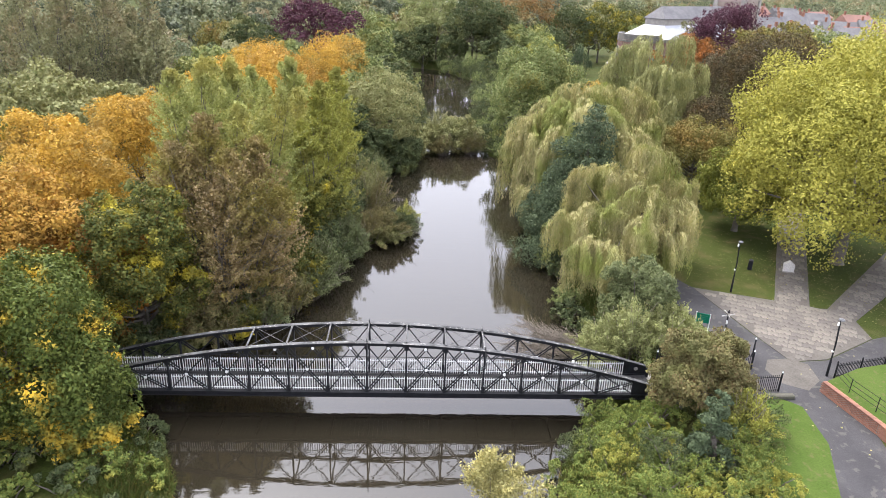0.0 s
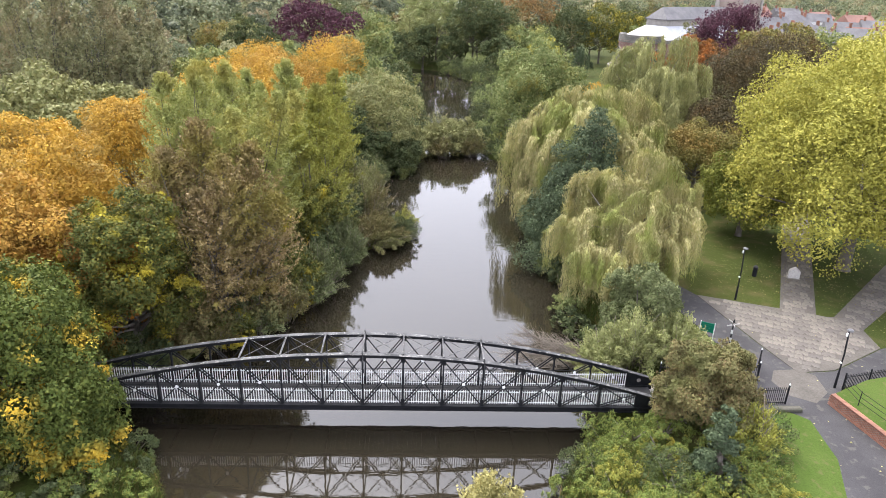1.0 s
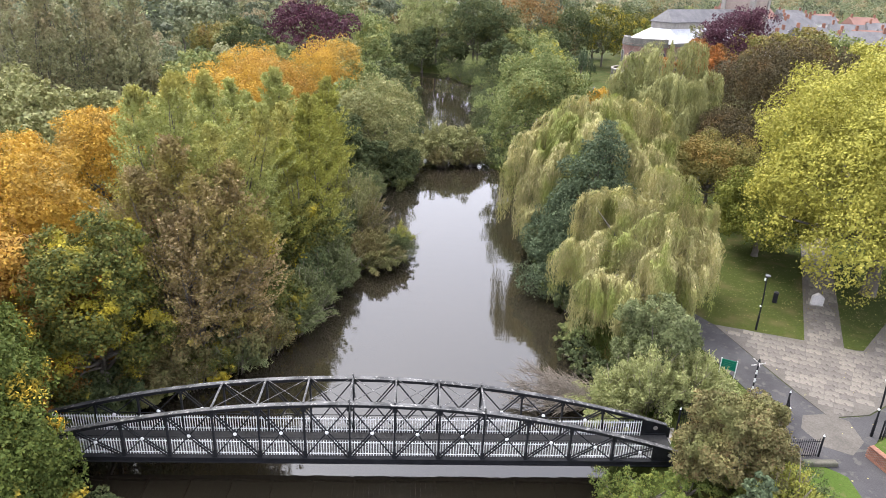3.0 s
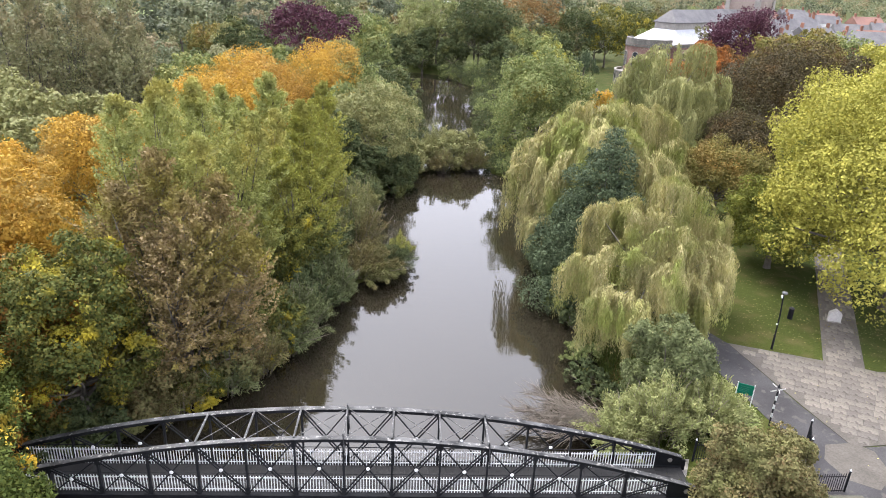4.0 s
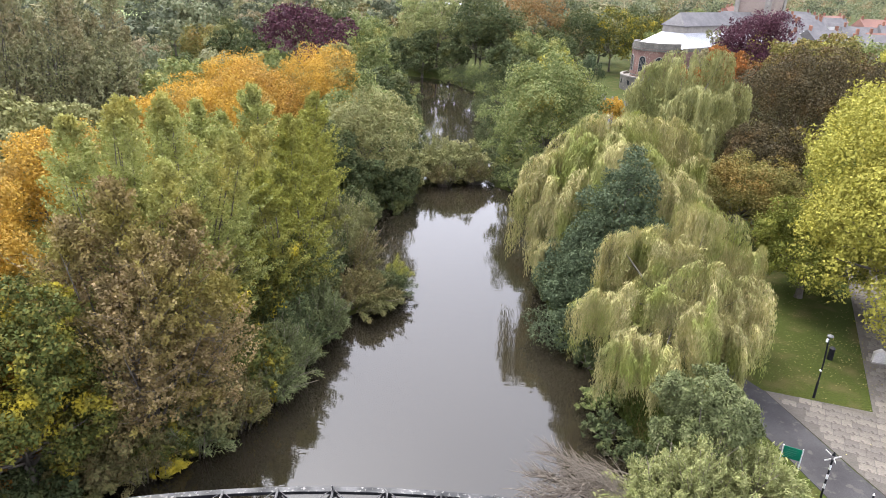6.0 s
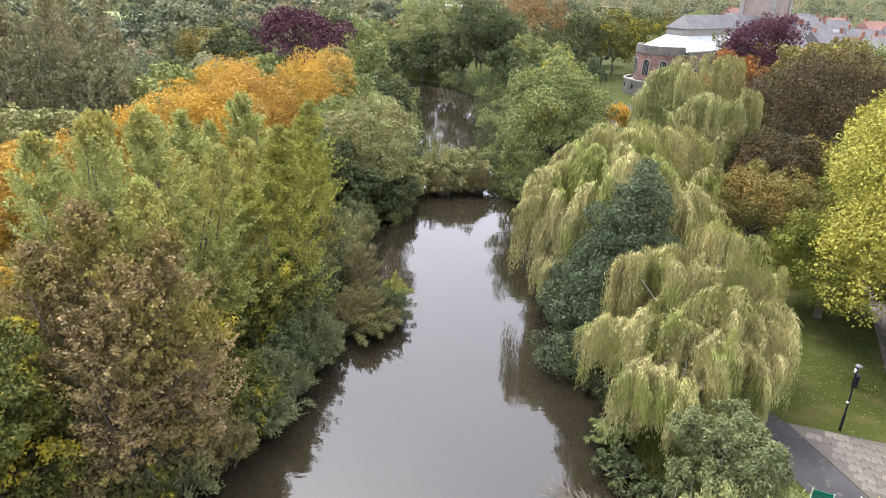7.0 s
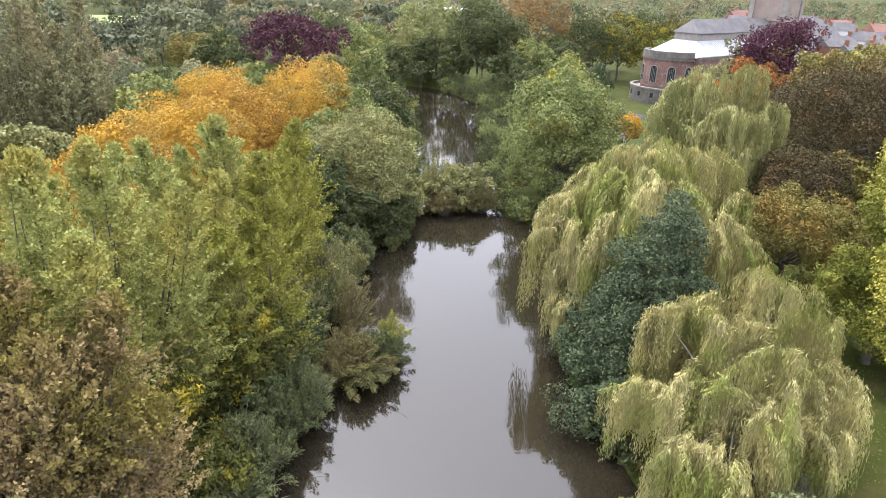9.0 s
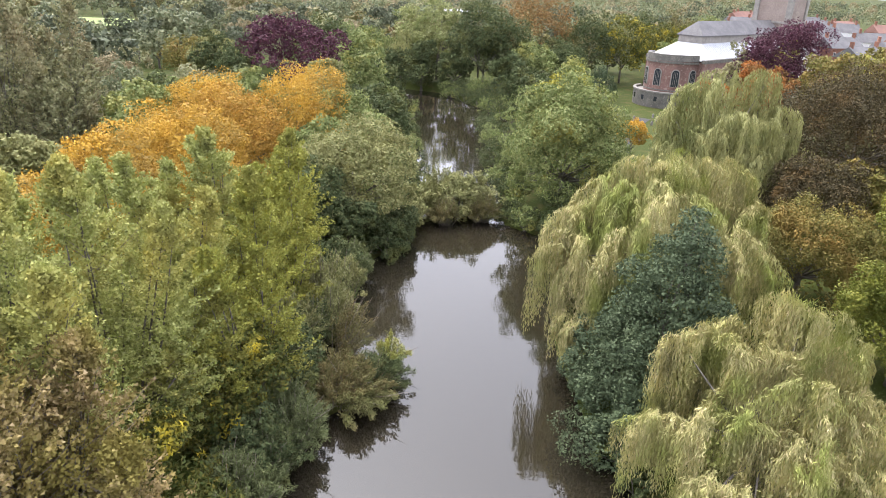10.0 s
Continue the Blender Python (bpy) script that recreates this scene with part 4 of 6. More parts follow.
spire_tree("poplar_tree", -7.6, 78.0, [(0.3, 2.0, 1.6, 15.8, 2.6), (0.9, -3.0, 1.2, 13.6, 2.3), (-2.0, -1.6, 2.0, 14.0, 2.3)], F_LIME, "lime-yellow poplar at the river's edge", 20000, 0.26, 0.2, seed=9)
spire_tree("poplar_tree", -9.6, 88, [(0, 0, 2, 12.4, 2.0), (1.6, -2, 1.5, 10.5, 1.8)], F_LIME, "lime-yellow poplar further along the bank", 6000, 0.36, 0.18, seed=13)
for i, (x, y, top, r, mat) in enumerate(((-25.5, 52, 15.2, 4.4, F_GOLD), (-30, 60, 14.5, 4.6, F_GOLD), (-27, 70, 15.0, 4.8, F_GOLD), (-22, 80, 15.2, 5.0, F_GOLD), (-17.5, 88, 15.8, 5.0, F_GOLD),
                                         (-24, 100, 13.6, 6.2, F_GOLD), (-17.5, 104, 15.0, 6.2, F_AMBER), (-12.5, 116, 16.6, 7.0, F_GOLD), (-22.5, 112, 15.6, 6.4, F_GOLD), (-34, 52, 13, 4.2, F_SPOT), (-36, 66, 13.0, 4.6, F_SPOT))):
    broad_tree("golden_tree", x, y, top, r, mat, "golden yellow autumn tree in a belt of trees" if mat is not F_SPOT else "yellowing green tree in a belt of trees", 11500, 0.3, 30, seed=20 + i, low=2.0, group="golden trees", puff=0.36, ragged=0.05)
broad_tree("willow_tree", -3.8, 98, 13.4, 5.6, F_SAGE, "rounded grey-green willow at the water's edge", 14000, 0.32, 30, seed=40, low=0.8, puff=0.36, ragged=0.06)
broad_tree("dark_tree", -8.5, 92, 10.5, 4.2, F_DARK, "dark green tree beside a grey willow", 8000, 0.4, 22, seed=41, low=0.8)
broad_tree("dark_tree", -4.6, 91.5, 7.2, 3.2, F_DARK, "dark green low tree overhanging the river", 7000, 0.38, 18, seed=42, low=0.3)
broad_tree("dark_tree", -9, 105, 11.5, 4.5, F_GREEN, "blue-green tree behind a grey willow", 7000, 0.45, 22, seed=43, low=1.2)
broad_tree("green_tree", -6.5, 118, 13.5, 5.2, F_GREEN, "bright green tree on the far bank", 8000, 0.48, 24, seed=44, low=1.2)
broad_tree("green_tree", -3.0, 128, 11.5, 5.0, F_DARK, "dark green tree on the far bank", 7000, 0.48, 24, seed=45, low=1.0)
# shrubs along the left bank
for i, (x, y, top, r, mat) in enumerate(((-13.8, 45.8, 4.4, 2.4, F_OLIVE), (-10.5, 49.2, 5.2, 2.6, F_OLIVE), (-8.4, 52.5, 5.0, 2.4, F_SPOT), (-7.0, 55.4, 4.6, 2.2, F_LILAC), (-6.4, 58.6, 4.6, 2.2, F_DARK),
                                         (-5.4, 62.2, 5.0, 2.2, F_LILAC), (-6.5, 66, 5.0, 2.6, F_DARK), (-8, 61, 8, 3.0, F_SPOT), (-10.5, 53.5, 8.0, 3.0, F_SPOT), (-6.4, 72, 5.5, 2.6, F_SAGE), (-5.2, 79, 6.5, 2.4, F_SAGE), (-5, 84.5, 5.0, 2.4, F_DARK),
                                         (-14.8, 44.0, 2.6, 1.9, F_OLIVE), (-12.0, 46.6, 2.8, 1.9, F_SPOT), (-16.6, 41.4, 2.6, 1.8, F_DARK), (-9.2, 50.0, 2.6, 1.7, F_OLIVE), (-0.2, 93.2, 4.0, 2.4, F_DARK), (0.4, 97.2, 4.2, 2.4, F_DARK), (1.6, 101, 3.8, 2.2, F_SAGE), (-17.5, 46.5, 5.5, 2.6, F_DARK), (-20, 39.5, 5, 2.6, F_RUST))):
    if mat in (F_LILAC, F_SAGE):
        spray_bush("bank_shrub", x, y, top, r * 1.1, mat, "wispy grey-green shrub overhanging the river bank", 3600, 0.34, 100 + i)
    else:
        bush("bank_shrub", x, y, top, r, mat, "shrub overhanging the river bank", 3400, 0.3, 100 + i)
for i, (x, y, top, r, mat) in enumerate(((-12.4, 45.4, 3.4, 2.3, F_OLIVE), (-10.2, 47.6, 3.8, 2.4, F_LILAC), (-8.4, 50.0, 4.0, 2.4, F_OLIVE), (-7.2, 52.8, 4.2, 2.5, F_LILAC), (-6.2, 55.6, 4.4, 2.6, F_LILAC), (-5.6, 58.8, 4.2, 2.4, F_DARK), (-4.6, 61.8, 4.4, 2.5, F_LILAC),
                                         (-5.0, 73.4, 4.6, 2.4, F_DARK), (-4.2, 76.6, 5.0, 2.4, F_SAGE), (-3.6, 82.0, 5.0, 2.3, F_SAGE), (-3.2, 86.0, 4.6, 2.2, F_LILAC))):
    spray_bush("bank_shrub", x, y, top, r, mat, "feathery shrub hanging down to the water", 3400, 0.3, 170 + i, stems=80, bare=8, base=0.1)
spray_bush("island_bush", -2.4, 66.6, 3.6, 3.6, F_OLIVE, "grey-green willow bush reaching out over the water", 11000, 0.3, 130, base=0.0, stems=150, bare=14, lean=(0.6, -0.3))
spray_bush("island_bush", -0.6, 68.0, 3.1, 2.6, F_DARK, "low willow growth rising from the water", 5000, 0.3, 134, base=0.0, stems=80, bare=8, lean=(0.8, 0))
spray_bush("island_bush", -3.0, 71.5, 5.6, 2.0, F_OLIVE, "tall thin willow shoots beside the water", 2600, 0.28, 135, base=0.0, stems=46, bare=16, lean=(1.2, 0.4))
spray_bush("island_bush", 0.6, 71.0, 3.0, 1.5, F_LIME, "yellow bush end hanging over the water", 1500, 0.26, 131, base=0.0, stems=30, bare=5, lean=(0.3, 0))
bush("fallen_willow", 8.0, 106.0, 5.2, 4.0, F_SAGE, "pale brown willow thicket across the river", 8000, 0.34, 132, base=0.0, n=44, flat=0.8, slim=0.5)
spray_bush("fallen_willow", 10.6, 104.4, 3.6, 2.9, F_OLIVE, "brown twiggy willow thicket across the river", 5000, 0.3, 136, base=0.0, stems=120, bare=30, flat=0.8)
spray_bush("fallen_willow", 5.4, 107.0, 6.8, 3.2, F_SAGE, "pale grey willow clump in the river", 6000, 0.34, 133, base=0.0, stems=80, bare=10)
spray_bush("fallen_willow", 6.2, 103.0, 3.4, 2.6, F_OLIVE, "low brown willow growth spreading over the water", 3200, 0.3, 137, base=0.0, stems=80, bare=16)
bush("fallen_willow", 2.8, 104.0, 4.4, 2.4, F_SAGE, "grey willow bush joining the thicket to the bank", 3200, 0.32, 138, base=0.0, n=18, slim=0.5)

# right bank
broad_tree("green_tree", 20.2, 106.0, 19.0, 7.2, F_GREEN, "full green tree on the river bank", 22000, 0.38, 46, seed=50, low=0.2, puff=0.3, ragged=0.08)
broad_tree("green_tree", 23, 122, 16.5, 5.0, F_PLANE, "yellow-green tree behind a green one", 6000, 0.5, 22, seed=51, low=3)
willow_tree("weeping_willow", 21.0, 75.0, 15.4, 8.6, F_WILLOW, "large pale weeping willow behind a dark alder", strands=16, leaf=0.26, step=0.36, seed=60, foot=0.7, base_xy=(22, 75),
            domes=[(24.8, 78.0, 14.9, 3.2), (20.6, 76.2, 15.2, 3.2), (17.3, 75.0, 13.7, 2.8), (15.2, 74.0, 12.2, 2.3), (14.2, 72.0, 10.6, 2.1), (13.9, 71.2, 7.9, 1.9), (14.4, 69.6, 5.6, 1.6), (27.4, 79.0, 13.0, 2.8),
                   (28.2, 76.6, 11.4, 2.6), (26.9, 73.2, 9.6, 2.4), (17.7, 71.2, 11.6, 2.6), (15.6, 70.0, 9.6, 2.1), (20.6, 73.0, 14.0, 2.8), (23.3, 72.0, 12.0, 2.8), (22.6, 80.5, 12.4, 3.0), (17.5, 79.5, 10.5, 2.8), (28.6, 80.5, 9.4, 2.4)])
cone_tree("alder_tree", 18.9, 64.2, 15.2, 5.5, F_ALDER, "pointed dark blue-green tree between two willows", 26000, 0.26, 61, base_xy=(17.3, 63.6), low=0.3)
willow_tree("weeping_willow", 19.4, 54.4, 13.2, 6.2, F_WILLOW, "yellow-green weeping willow hanging over the path", strands=22, leaf=0.18, step=0.27, seed=62, foot=0.4, base_xy=(20.0, 54.4),
            domes=[(16.6, 57.0, 10.9, 1.7), (21.5, 56.2, 13.1, 2.5), (19.7, 58.0, 11.0, 2.0), (17.3, 53.6, 8.9, 2.2), (21.4, 53.6, 10.6, 2.3), (15.9, 51.2, 6.6, 1.6), (15.1, 55.2, 7.7, 1.5), (19.8, 52.0, 8.3, 1.9), (23.6, 54.0, 9.2, 2.1),
                   (17.9, 50.7, 6.5, 1.6), (14.9, 56.6, 6.2, 1.3), (24.6, 57.2, 10.0, 2.0), (22.2, 51.6, 7.2, 1.6), (18.8, 55.4, 11.0, 1.8)])
bush("alder_bush", 16.2, 61.4, 6.5, 2.5, F_ALDER, "low dark alder growth at the water", 5500, 0.3, 150)
bush("alder_bush", 16.4, 67.2, 7.5, 2.8, F_ALDER, "low dark alder growth under a willow", 5500, 0.3, 151)
bush("lilac_bush", 18.5, 45.2, 7.8, 2.6, F_LILAC, "soft grey-green young tree in front of a willow", 12000, 0.22, 140)
spray_bush("willow_bush", 15.4, 42.4, 3.8, 2.7, F_PALE, "pale low willow bush leaning over the water", 6500, 0.28, 141, stems=110, bare=14, lean=(-0.5, 0))
spray_bush("willow_bush", 17.4, 42.0, 5.6, 2.8, F_PALE, "pale spreading willow bush beside the bridge", 8500, 0.28, 144, stems=130, bare=8)
spray_bush("willow_bush", 19.9, 41.4, 5.8, 2.5, F_PALE, "pale green bush beside the bridge", 6500, 0.28, 142, stems=110, bare=3)
broad_tree("olive_tree", 18.9, 33.7, 7.7, 2.8, F_OLIVE, "olive and brown young tree at the bridge end", 19000, 0.2, 40, seed=63, low=1.6, puff=0.3, trunk=0.14)
cone_tree("blue_shrub", 17.7, 29.2, 6.6, 1.9, F_ALDER, "slender blue-green conifer-like shrub", 6000, 0.22, 64, low=0.9)
spray_bush("autumn_shrub", 20.6, 31.4, 5.4, 1.9, F_LIME, "thin yellow-green shrub by the lawn", 2200, 0.24, 143, stems=70, bare=12, slim=0.7)
willow_tree("weeping_willow", 36.0, 99.5, 18.8, 7.6, F_WILLOW2, "pale weeping willow in the park", strands=8, seed=65, foot=2.5, leaf=0.34, step=0.45,
            domes=[(35.2, 100.0, 18.8, 2.6), (40.6, 102.0, 18.9, 2.0), (32.5, 100.0, 17.6, 2.4), (30.0, 98.4, 15.6, 2.2), (42.0, 100.0, 15.4, 2.2), (35.9, 97.0, 15.6, 2.6), (39.2, 97.6, 14.6, 2.4), (33.0, 96.4, 13.6, 2.2), (29.4, 97.6, 12.0, 1.9), (42.6, 98.0, 11.6, 2.2), (37.0, 95.0, 11.4, 2.2), (36.6, 103.0, 15.0, 2.8)])
broad_tree("brown_tree", 35.5, 79.5, 11.0, 6.0, F_BROWN, "spreading brown autumn tree on the lawn", 19000, 0.28, 34, seed=66, low=2.6)
broad_tree("brown_tree", 43, 92, 12.2, 5.0, F_BEECH, "dull brown tree behind a rusty one", 12000, 0.32, 26, seed=67, low=2.6)
broad_tree("copper_beech", 57, 108, 19.5, 9.4, F_BEECH, "large dark copper beech in the park", 24000, 0.33, 60, seed=68, low=2.6, trunk=0.5)
broad_tree("orange_tree", 52, 124, 18.0, 4.0, F_ORANGE, "orange-red tree above a copper beech", 6000, 0.46, 20, seed=69, low=8)
broad_tree("orange_tree", 66, 122, 21.0, 5.0, F_BROWN, "golden brown tree above a copper beech", 6000, 0.5, 20, seed=70, low=8)
broad_tree("purple_tree", 67.5, 150, 21.8, 7.4, F_PURPLE, "dark purple-leaved tree near the church", 9000, 0.49, 30, seed=71, low=5)
broad_tree("plane_tree", 54.0, 81.0, 20.5, 9.6, F_PLANE, "tall yellow-green plane tree over the paths", 20000, 0.46, 56, seed=72, low=3.2, puff=0.27, trunk=0.6)
broad_tree("plane_tree", 41.8, 58.0, 23.6, 11.4, F_PLANE, "huge yellow-green plane tree hanging over the flagstones", 62000, 0.31, 110, seed=77, low=0.8, puff=0.23, trunk=0.6)
broad_tree("plane_tree", 35.6, 66.4, 10.2, 4.8, F_PLANE_SHADE, "low green and yellow tree under a plane", 15000, 0.26, 34, seed=73, low=2.4, puff=0.27)
broad_tree("plane_tree", 49.6, 80.0, 15.0, 6.0, F_PLANE_SHADE, "yellow-green plane tree between broader ones", 16000, 0.32, 40, seed=78, low=3.4, puff=0.29, trunk=0.4)
broad_tree("plane_tree", 72, 92, 20.5, 9, F_PLANE, "yellow-green plane tree beyond the lawn", 12000, 0.55, 36, seed=74, low=4.0, trunk=0.5)
broad_tree("small_tree", 34.6, 126, 9.0, 2.5, F_GOLD, "small golden brown tree on the churchyard lawn", 3600, 0.28, 14, seed=75, low=4.0, trunk=0.1)
spire_tree("yellow_sapling", 4.7, 21.4, [(0, 0, 2.0, 9.0, 1.7), (0.8, 0.6, 2.0, 8.3, 1.5)], F_CITRUS, "bright yellow sapling on the near bank", 9000, 0.16, 0.08, seed=76)

# ---- park things beside the bridge ----
def lamp_post(x, y, h, label, lean=0.0):
    t = thing("street_lamp", (x, y, 2.0), label, "street lamp", "park lamps")
    bm = bmesh.new()
    cyl(bm, (0, 0, 0.55), 0.085, 1.1, 12, 0.075)
    cyl(bm, (0, 0, 1.13), 0.095, 0.06, 12, 0.07)
    tube(bm, [(0, 0, 1.1), (0, 0, h * 0.6), (lean, 0, h)], [0.06, 0.055, 0.05], 10)
    part("column", bm, IRON, t, "black tubular column")
    bm = bmesh.new()
    cyl(bm, (lean * 0.5, 0, h * 0.46), 0.075, 0.09, 10)
    part("collar", bm, WHITE, t, "small white band")
    bm = bmesh.new()
    cyl(bm, (lean + 0.08, 0, h + 0.08), 0.2, 0.07, 20, 0.18)
    cyl(bm, (lean + 0.08, 0, h + 0.14), 0.18, 0.05, 20, 0.05)
    part("lantern", bm, LAMP_GLASS, t, "shallow pale lantern head")
    bm = bmesh.new()
    box(bm, (lean - 0.1, -0.04, h - 0.2), (0.1, 0.1, 0.24), bevel=0.015)
    part("camera_box", bm, WHITE, t, "small white box under the lantern")
    return t


lamp_post(28.6, 51.2, 4.5, "black park lamp with a pale disc head on the lawn", -0.12)
lamp_post(29.5, 38.2, 4.2, "black park lamp with a pale disc head by the fence", -0.12)


def monument():
    t = thing("stone_monument", (35.9, 55.7, 2.04), "white gabled stone marker standing on the paving", "monument")
    bm = bmesh.new()
    pr = [(-0.62, 0), (0.62, 0), (0.62, 0.95), (0, 1.35), (-0.62, 0.95)]
    f = [bm.verts.new((a0, -0.3, b0)) for a0, b0 in pr]
    g = [bm.verts.new((a0, 0.3, b0)) for a0, b0 in pr]
    bm.faces.new(f)
    bm.faces.new(g[::-1])
    for i in range(5):
        bm.faces.new((f[i], f[(i + 1) % 5], g[(i + 1) % 5], g[i]))
    bmesh.ops.recalc_face_normals(bm, faces=bm.faces)
    bmesh.ops.bevel(bm, geom=list(bm.edges), offset=0.03, segments=1, affect="EDGES")
    part("block", bm, MARKER, t, "pale gabled block")
    bm = bmesh.new()
    box(bm, (0, 0, 0.03), (1.45, 0.85, 0.12), bevel=0.02)
    part("plinth", bm, STONE, t)
    t.rotation_euler.z = radians(-20)
    t.scale = (0.74, 0.74, 0.78)


monument()
t = thing("litter_bin", (32.5, 56.1, 2.0), "dark grey litter bin standing on the lawn", "litter bin")
bm = bmesh.new()
cyl(bm, (0, 0, 0.45), 0.2, 0.9, 16, 0.19)
part("drum", bm, IRON, t)
bm = bmesh.new()
cyl(bm, (0, 0, 0.96), 0.22, 0.13, 16, 0.1)
part("lid", bm, TARMAC, t, "grey domed lid")

t = thing("park_sign", (23.1, 44.0, 2.03), "green park information board on two posts", "sign board")
t.rotation_euler.z = radians(-28)
t.scale = (0.78, 0.78, 0.78)
bm = bmesh.new()
box(bm, (0, 0, 1.55), (1.15, 0.05, 0.95), bevel=0.012)
part("board", bm, GREEN_SIGN, t, "green panel")
for k, (w, z) in enumerate(((0.8, 1.8), (0.66, 1.62), (0.74, 1.48), (0.5, 1.34))):
    bm = bmesh.new()
    box(bm, (-0.05 * k, -0.03, z), (w, 0.012, 0.045))
    part("text_line", bm, SIGN_TEXT, t, "faint line of small writing")
for sx in (-0.62, 0.62):
    bm = bmesh.new()
    cyl(bm, (sx, 0, 1.05), 0.04, 2.1, 10)
    part("sign_post", bm, WHITE, t, "grey steel post")

t = thing("finger_post", (23.9, 42.0, 2.035), "black iron fingerpost with pale pointing arms", "signpost")
for i in range(8):
    bm = bmesh.new()
    cyl(bm, (0, 0, 0.15 + 0.3 * i), 0.05 if i % 2 else 0.054, 0.3, 12)
    part("post_band", bm, WHITE if i % 2 == 0 and i > 1 else IRON, t)
for ang, z in ((15, 2.5), (100, 2.62), (195, 2.5), (250, 2.62)):
    bm = bmesh.new()
    m = Matrix.Rotation(radians(ang), 3, "Z")
    box(bm, m @ Vector((0.34, 0, z)), (0.42, 0.03, 0.075), m, 0.006)
    part("arm", bm, MARKER, t, "white pointing arm")
bm = bmesh.new()
cyl(bm, (0, 0, 2.8), 0.09, 0.22, 12, 0.02)
part("finial", bm, IRON, t)


def picket_fence(name, p, q, h, label, white_tips=False, gap=0.13, z0=2.03):
    """An iron fence of upright pickets between two rails."""
    p, q = Vector((*p, z0)), Vector((*q, z0))
    d = q - p
    ang = math.atan2(d.y, d.x)
    t = thing(name, p, label, "railing", "park railings")
    t.rotation_euler.z = ang
    n = int(d.length / gap)
    bm = bmesh.new()
    box(bm, (0, 0, h / 2 - 0.05), (0.025, 0.025, h - 0.06))
    cyl(bm, (0, 0, h - 0.03), 0.024, 0.1, 5, 0.0)
    mesh = bpy.data.meshes.new("picket")
    bm.to_mesh(mesh)
    bm.free()
    mesh.materials.append(IRON)
    for z in (0.12, h - 0.2):
        bm = bmesh.new()
        box(bm, (d.length / 2, 0, z), (d.length, 0.03, 0.04))
        part("rail", bm, IRON, t)
    for i in range(n):
        ob = new("picket", mesh)
        ob.parent = t
        ob.location = ((i + 0.5) * d.length / n, 0, 0)
    k = max(1, round(d.length / 2.2))
    for i in range(k + 1):
        bm = bmesh.new()
        x = i * d.length / k
        cyl(bm, (x, 0, h / 2), 0.05, h + 0.1, 10)
        cyl(bm, (x, 0, h + 0.12), 0.07, 0.12, 10, 0.02)
        part("post", bm, IRON, t)
        if white_tips:
            bm = bmesh.new()
            cyl(bm, (x, 0, h + 0.22), 0.06, 0.16, 8, 0.0)
            part("tip", bm, WHITE, t, "white pointed tip")
    return t


picket_fence("bridge_railing", (17.9, 35.9), (25.2, 36.3), 1.25, "black iron railing with white-tipped posts on the ramp", True)
picket_fence("bridge_railing", (17.9, 38.7), (24.6, 38.9), 1.25, "black iron railing along the far side of the ramp", True)
picket_fence("bridge_railing", (24.6, 38.9), (25.5, 40.6), 1.25, "short black iron railing turning along the path", True)
picket_fence("park_railing", (29.9, 38.0), (44, 41.6), 1.1, "black iron railing beside a raised lawn")
for x, y, s in ((25.3, 35.6, 1.0), (25.9, 35.8, 0.0)):
    if s:
        bm = bmesh.new()
        box(bm, (x - 0.4, y, 2.14), (1.9, 0.4, 0.3), bevel=0.06)
        tagged(part("stone_kerb", bm, MOSSY), "mossy stone block at the railing's foot", "stone block")

# brick retaining wall with raised lawn
WALL = [(28.1, 36.3), (29.0, 31.8), (29.6, 27.5), (29.8, 14.0)]
LAWN = [(28.4, 36.5), (29.25, 31.9), (29.85, 27.5), (30.0, 13.8), (44, 13.8), (44, 41.2), (31.5, 38.1)]
bm = bmesh.new()
slab(bm, LAWN, 1.6, 2.72)
bmesh.ops.triangulate(bm, faces=[f for f in bm.faces if len(f.verts) > 4])
tagged(part("raised_lawn", bm, LAWN_GRASS), "bright mown lawn behind a low brick wall", "lawn", kind="structure")
bm = bmesh.new()
slab(bm, [(18.8, 22), (23.4, 22), (23.95, 26.8), (25.8, 31), (26.2, 34.5), (24.8, 35.6), (22.3, 34.8), (20.9, 31), (20.0, 27)], 1.7, 2.033)
bmesh.ops.triangulate(bm, faces=[f for f in bm.faces if len(f.verts) > 4])
tagged(part("lawn_strip", bm, LAWN_GRASS), "strip of mown grass beside the tarmac path", "lawn", kind="structure")
wall = tagged(new("wall_brick"), "low red brick retaining wall with orange coping", "wall", kind="structure")


